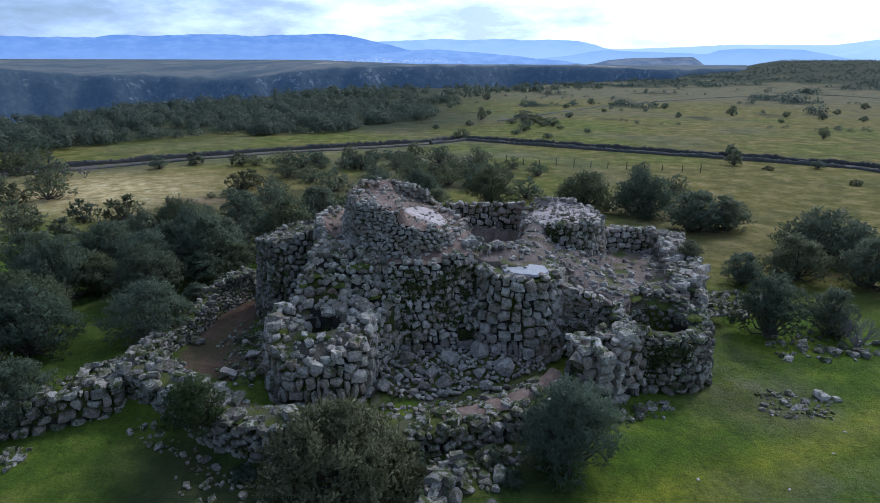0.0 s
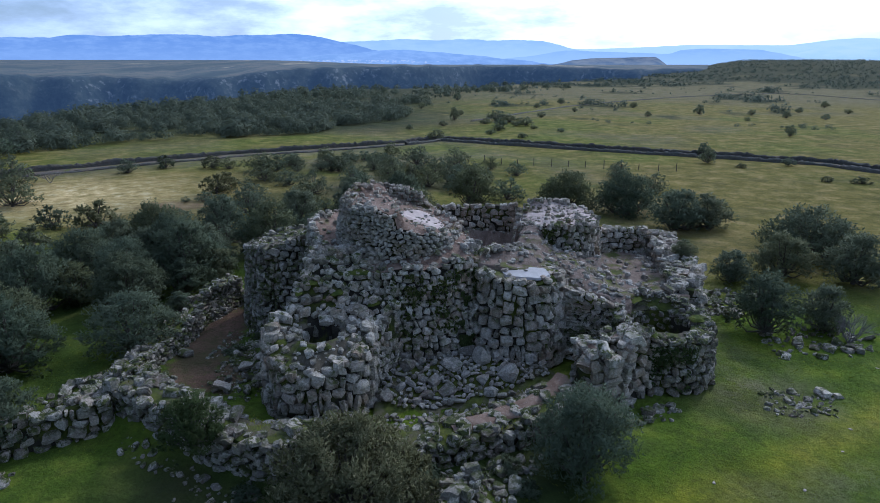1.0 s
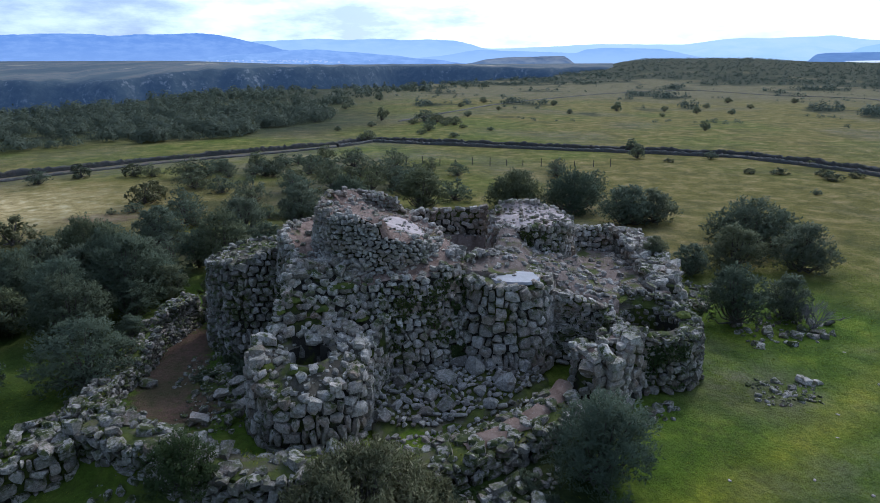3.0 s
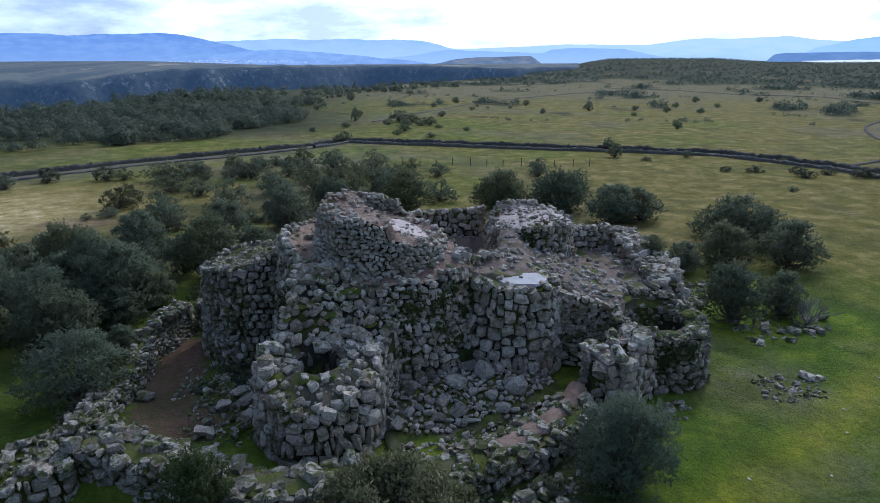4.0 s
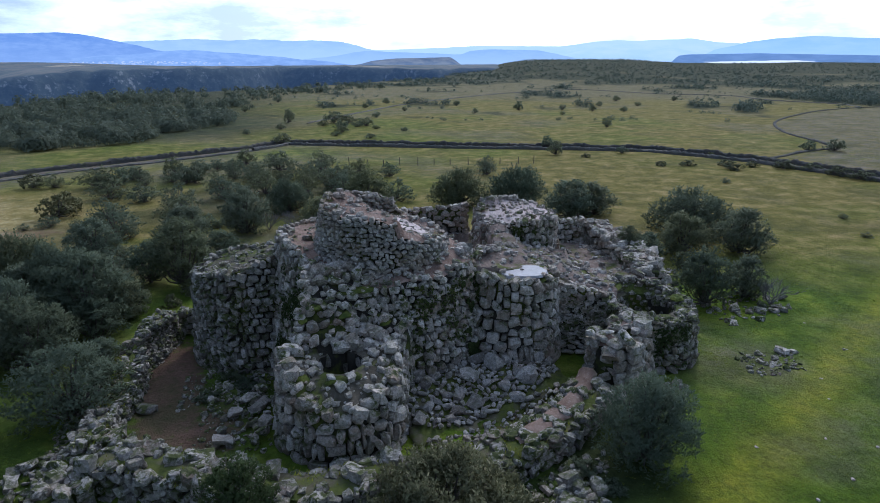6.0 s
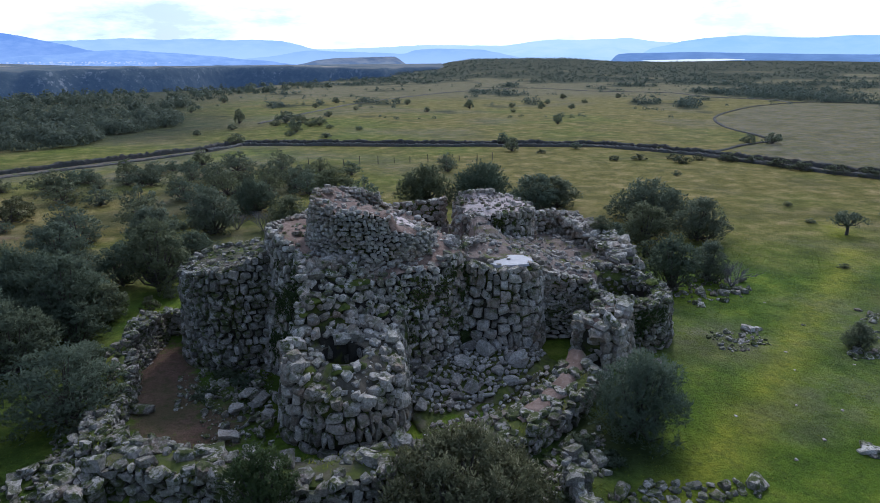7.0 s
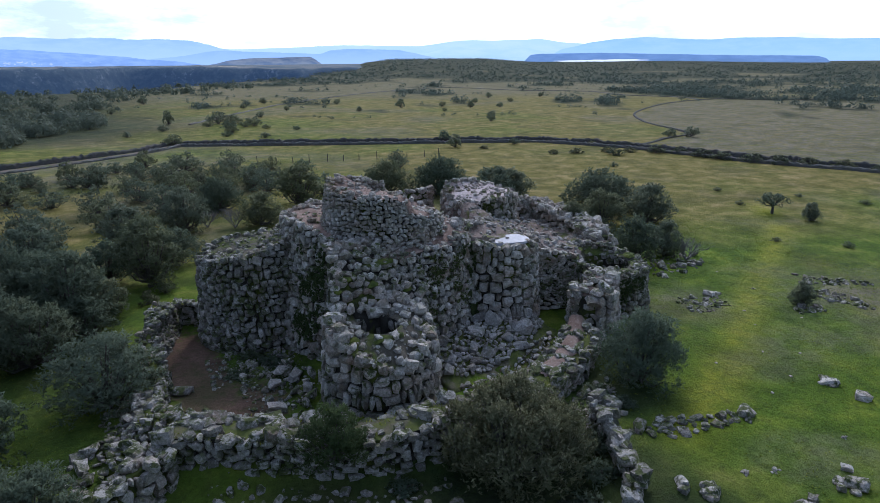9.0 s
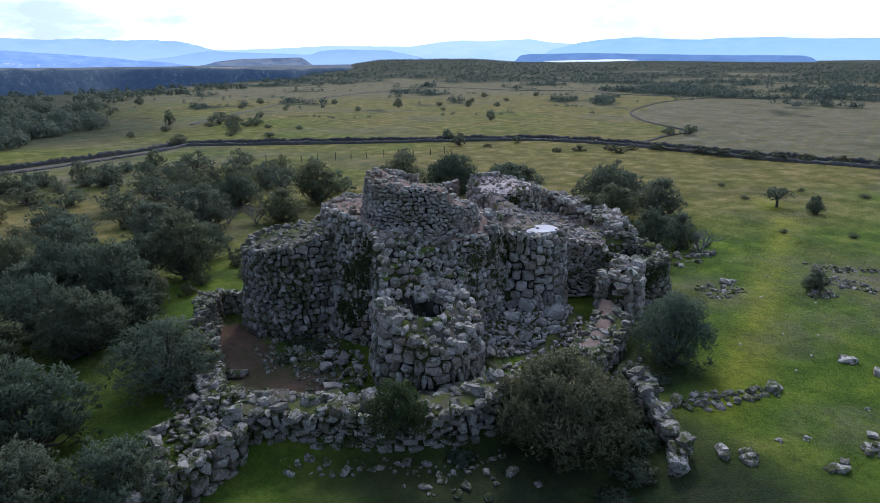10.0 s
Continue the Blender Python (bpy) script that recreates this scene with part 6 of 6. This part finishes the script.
rubble("rubble_heap", "broad spread of boulders at the corner of the enclosure", ((-27, 37.5), (-24, 35.2), (-20.5, 36.4), (-18.2, 36.6), (-18.5, 38.6), (-21.5, 41), (-25.5, 40)), 130, (0.35, 1.1), 320,
       lambda x, y: 0.9 * smooth(-25.5, -22.5, x))
rubble("rubble_heap", "fallen stones outside the flank wall", ((-24.6, 40), (-22.8, 40), (-22.0, 54), (-23.6, 54)), 120, (0.25, 0.9), 321)
rubble("rubble_heap", "fallen boulders along the foot of the enclosure wall", ((-20.5, 33.6), (-12.6, 28.4), (-9.0, 27.6), (-9.2, 28.8), (-12.4, 29.8), (-20.2, 35.0)), 60, (0.2, 0.65), 322)
rubble("rubble_heap", "tumbled boulders under the bushes by the wall", ((-3, 26.5), (2.4, 27.2), (4.6, 30.6), (0.0, 29.6), (-4, 28.6)), 90, (0.3, 1.1), 323)
rubble("rock_pile", "low ruined wall of grey boulders in the grass", ((33.4, 34.6), (36.2, 35.4), (40.2, 31.2), (39.2, 30.4)), 46, (0.3, 0.9), 324)
rubble("rock_pile", "low ruined wall of flat grey stones in the grass", ((31.5, 31.6), (33.0, 34.2), (34.6, 30.4), (33.4, 27.4), (32.4, 27.6)), 40, (0.3, 0.9), 325)
rubble("rock_pile", "boulders beside a small bush", ((26.6, 30.2), (29.2, 29.4), (29.8, 30.6), (27.4, 31.4)), 12, (0.4, 1.1), 326)


# ---- grass tufts ----
def tufts(name, label, test, box, count, seed):
    r, rs = random.Random(seed), np.random.RandomState(seed)
    tris = []
    while len(tris) < count:
        x, y = r.uniform(box[0], box[1]), r.uniform(box[2], box[3])
        if not test(x, y):
            continue
        z, s = ground_z(x, y), r.uniform(0.05, 0.15) * (1 + 0.5 * wob(x, y, 3, 0.2))
        for k in range(4):
            a = r.uniform(0, 6.3)
            c, d = math.cos(a), math.sin(a)
            tris.append(((x + c * 0.05, y + d * 0.05, z - 0.02), (x - d * s * 0.35, y + c * s * 0.35, z - 0.02), (x + c * s * 0.9, y + d * s * 0.9, z + s * r.uniform(0.3, 0.7))))
    co = np.array(tris)
    up = np.tile(np.array((0.0, 0.0, 1.0)), (len(co), 1)) + rs.normal(size=(len(co), 3)) * 0.25
    tagged(new(name, leaf_mesh(name, co, up, GRASS)), label, "grass", kind="stuff")


tufts("grass_tufts", "coarse green grass tufts in the meadow", lambda x, y: wob(x, y, 4, 0.25) + 1.2 * r_.random() > 0.3 and not (-21 < x < 18 and 31 < y < 58) and not (x < 0 and y < 33) and way_off(x, y, TRODDEN) > 1.0, (-30, 48, 14, 62), 44000, 900)


# ---- far town ----
def town():
    r = random.Random(31)
    verts, faces = [], []
    for i in range(120):
        az, d = radians(r.gauss(-5.0, 3.0)), r.uniform(3300, 3500)
        x, y, z = d * math.sin(az), d * math.cos(az), 22 + r.uniform(-7, 8)
        w, h = r.uniform(4, 11), r.uniform(2.5, 5)
        b = len(verts)
        for dx, dy, dz in ((0, 0, 0), (w, 0, 0), (w, 8, 0), (0, 8, 0), (0, 0, h), (w, 0, h), (w, 8, h), (0, 8, h)):
            verts.append((x + dx, y + dy, z + dz))
        faces += [tuple(b + q for q in f) for f in ((0, 1, 5, 4), (1, 2, 6, 5), (2, 3, 7, 6), (3, 0, 4, 7), (4, 5, 6, 7))]
    tagged(new("far_town", mesh_of("far_town", verts, faces, FAR_TOWN)), "pale houses of a far town below the mountains", "town", kind="stuff")


town()


# ---- bare shrubs ----
def bare_shrub(x, y, wide, high, seed):
    r = random.Random(seed)
    verts, faces = [], []

    def grow(a, way, length, radius, depth):
        b = a + way * length
        tube(verts, faces, a, b, radius, radius * 0.6, 4)
        if depth:
            for k in range(4 if depth > 1 else 3):
                turn = Vector((r.gauss(0, 0.55), r.gauss(0, 0.55), r.gauss(0.15, 0.35)))
                grow(a.lerp(b, r.uniform(0.5, 1.0)), (way + turn).normalized(), length * r.uniform(0.55, 0.8), radius * 0.55, depth - 1)

    for k in range(6):
        a = k * 1.05
        grow(Vector((0, 0, -0.1)), Vector((math.cos(a) * 0.7, math.sin(a) * 0.7, 1.0)).normalized(), high * 0.42, 0.055, 3)
    root = thing("bare_shrub", (x, y, ground_z(x, y)), "leafless grey shrub with fine branching twigs", "shrub", "bushes and trees")
    ob = new("branching", mesh_of("branching", verts, faces, TWIG))
    ob.parent = root


bare_shrub(31.2, 45.0, 4.0, 3.2, 1)
bare_shrub(-69.5, 115.0, 5.0, 3.2, 4)
bare_shrub(-5.8, 85.6, 5.0, 3.6, 2)
bare_shrub(-8.8, 88.0, 5.0, 3.2, 3)


# ---- ivy and moss clinging to the shaded corners of the towers ----
def ivy(label, cx, cy, r0, batter, z0, arc, rise, count, seed):
    rs, r = np.random.RandomState(seed), random.Random(seed)
    quads = []
    while len(quads) < count:
        a, z = radians(r.uniform(*arc)), r.uniform(*rise)
        if wob(a * r0, z, seed, 0.6) + 0.7 * wob(a * r0, z, seed + 2, 2.2) < 0.1 * r.random() - 0.02:
            continue
        d = r0 - batter * (z - z0) + 0.06 + 0.12 * r.random()
        c = np.array((cx + d * math.cos(a), cy + d * math.sin(a), z))
        out = np.array((math.cos(a), math.sin(a), 0.3))
        t = rs.normal(size=3)
        t -= out * (t @ out) * 0.7
        t /= np.linalg.norm(t)
        u = np.cross(t, out)
        s = r.uniform(0.06, 0.15)
        quads.append((c - t * s, c - u * s * 0.6, c + t * s, c + u * s * 0.6))
    co = np.array(quads).reshape(-1, 3)
    me = mesh_of("ivy", co, [(i * 4, i * 4 + 1, i * 4 + 2, i * 4 + 3) for i in range(len(quads))], IVY)
    tagged(new("ivy", me), label, "ivy", kind="stuff")


CLING = "dark green ivy and moss clinging to the masonry"
ivy(CLING, -3.5, 48.0, 8.6, 0.149, 0.0, (298, 312), (1.5, 7.3), 900, 41)
ivy(CLING, -3.5, 48.0, 8.6, 0.149, 0.0, (262, 298), (3.0, 7.2), 480, 42)
ivy(CLING, -3.5, 48.0, 8.6, 0.149, 0.0, (196, 216), (0.8, 8.0), 1100, 43)
ivy(CLING, -12.3, 51.0, 4.75, 0.076, 0.0, (290, 325), (0.8, 7.4), 1000, 44)
ivy(CLING, 4.6, 43.7, 3.95, 0.071, 0.3, (178, 214), (2.0, 6.3), 420, 45)
ivy(CLING, 14.3, 40.6, 3.75, 0.075, 0.0, (225, 290), (0.3, 3.3), 420, 46)
ivy(CLING, 9.3, 52.3, 3.8, 0.08, 4.0, (240, 290), (5.5, 8.0), 300, 47)


# ---- grassy cushions on the ledges of the ruin ----
MOSS = soil_material("moss", (0.036, 0.044, 0.012), (0.07, 0.082, 0.02), (0.11, 0.105, 0.045), 1.3)


def cushion(x, y, z, long, wide, turn, seed):
    verts, faces, n, m = [], [], 18, 4
    for k in range(m + 1):
        for i in range(n):
            a = 2 * math.pi * i / n
            d = k / m * (1 + 0.35 * wob(math.cos(a) * 1.4, math.sin(a) * 1.4, seed))
            u, v = long * d * math.cos(a), wide * d * math.sin(a)
            verts.append((u, v, 0.10 * (1 - (k / m) ** 2) + 0.14 * wob(u, v, seed, 3.5) - 0.12 * (k == m)))
    for k in range(m):
        for i in range(n):
            j = (i + 1) % n
            faces.append((k * n + i, k * n + n + i, k * n + n + j, k * n + j))
    ob = new("moss_cushion", mesh_of("moss_cushion", verts, faces, MOSS, True))
    ob.matrix_world = pose(x, y, z, 0, 0, turn)
    tagged(ob, "green cushion of moss and grass on the masonry", "moss", "moss cushions")


for i, (x, y, long, wide) in enumerate(((-6.6, 41.3, 1.3, 0.55), (-7.6, 40.3, 0.7, 0.4), (-9.4, 40.6, 0.6, 0.4), (-5.4, 40.0, 0.6, 0.4), (-10.3, 40.2, 0.5, 0.35))):
    cushion(x, y, wing_z(x, y) - 0.05, long, wide, 25 * i, i)
for i, (x, y, z, long, wide) in enumerate(((-9.0, 36.05, 4.15, 0.8, 0.4), (-8.0, 36.2, 4.1, 0.5, 0.35), (-10.7, 35.4, 3.55, 0.5, 0.35), (-10.9, 36.6, 4.3, 0.45, 0.4), (13.1, 43.4, 4.45, 1.2, 0.7), (12.6, 38.1, 3.95, 0.7, 0.5), (16.6, 40.2, 4.0, 0.5, 0.6))):
    cushion(x, y, z, long, wide, 20 * i, 20 + i)
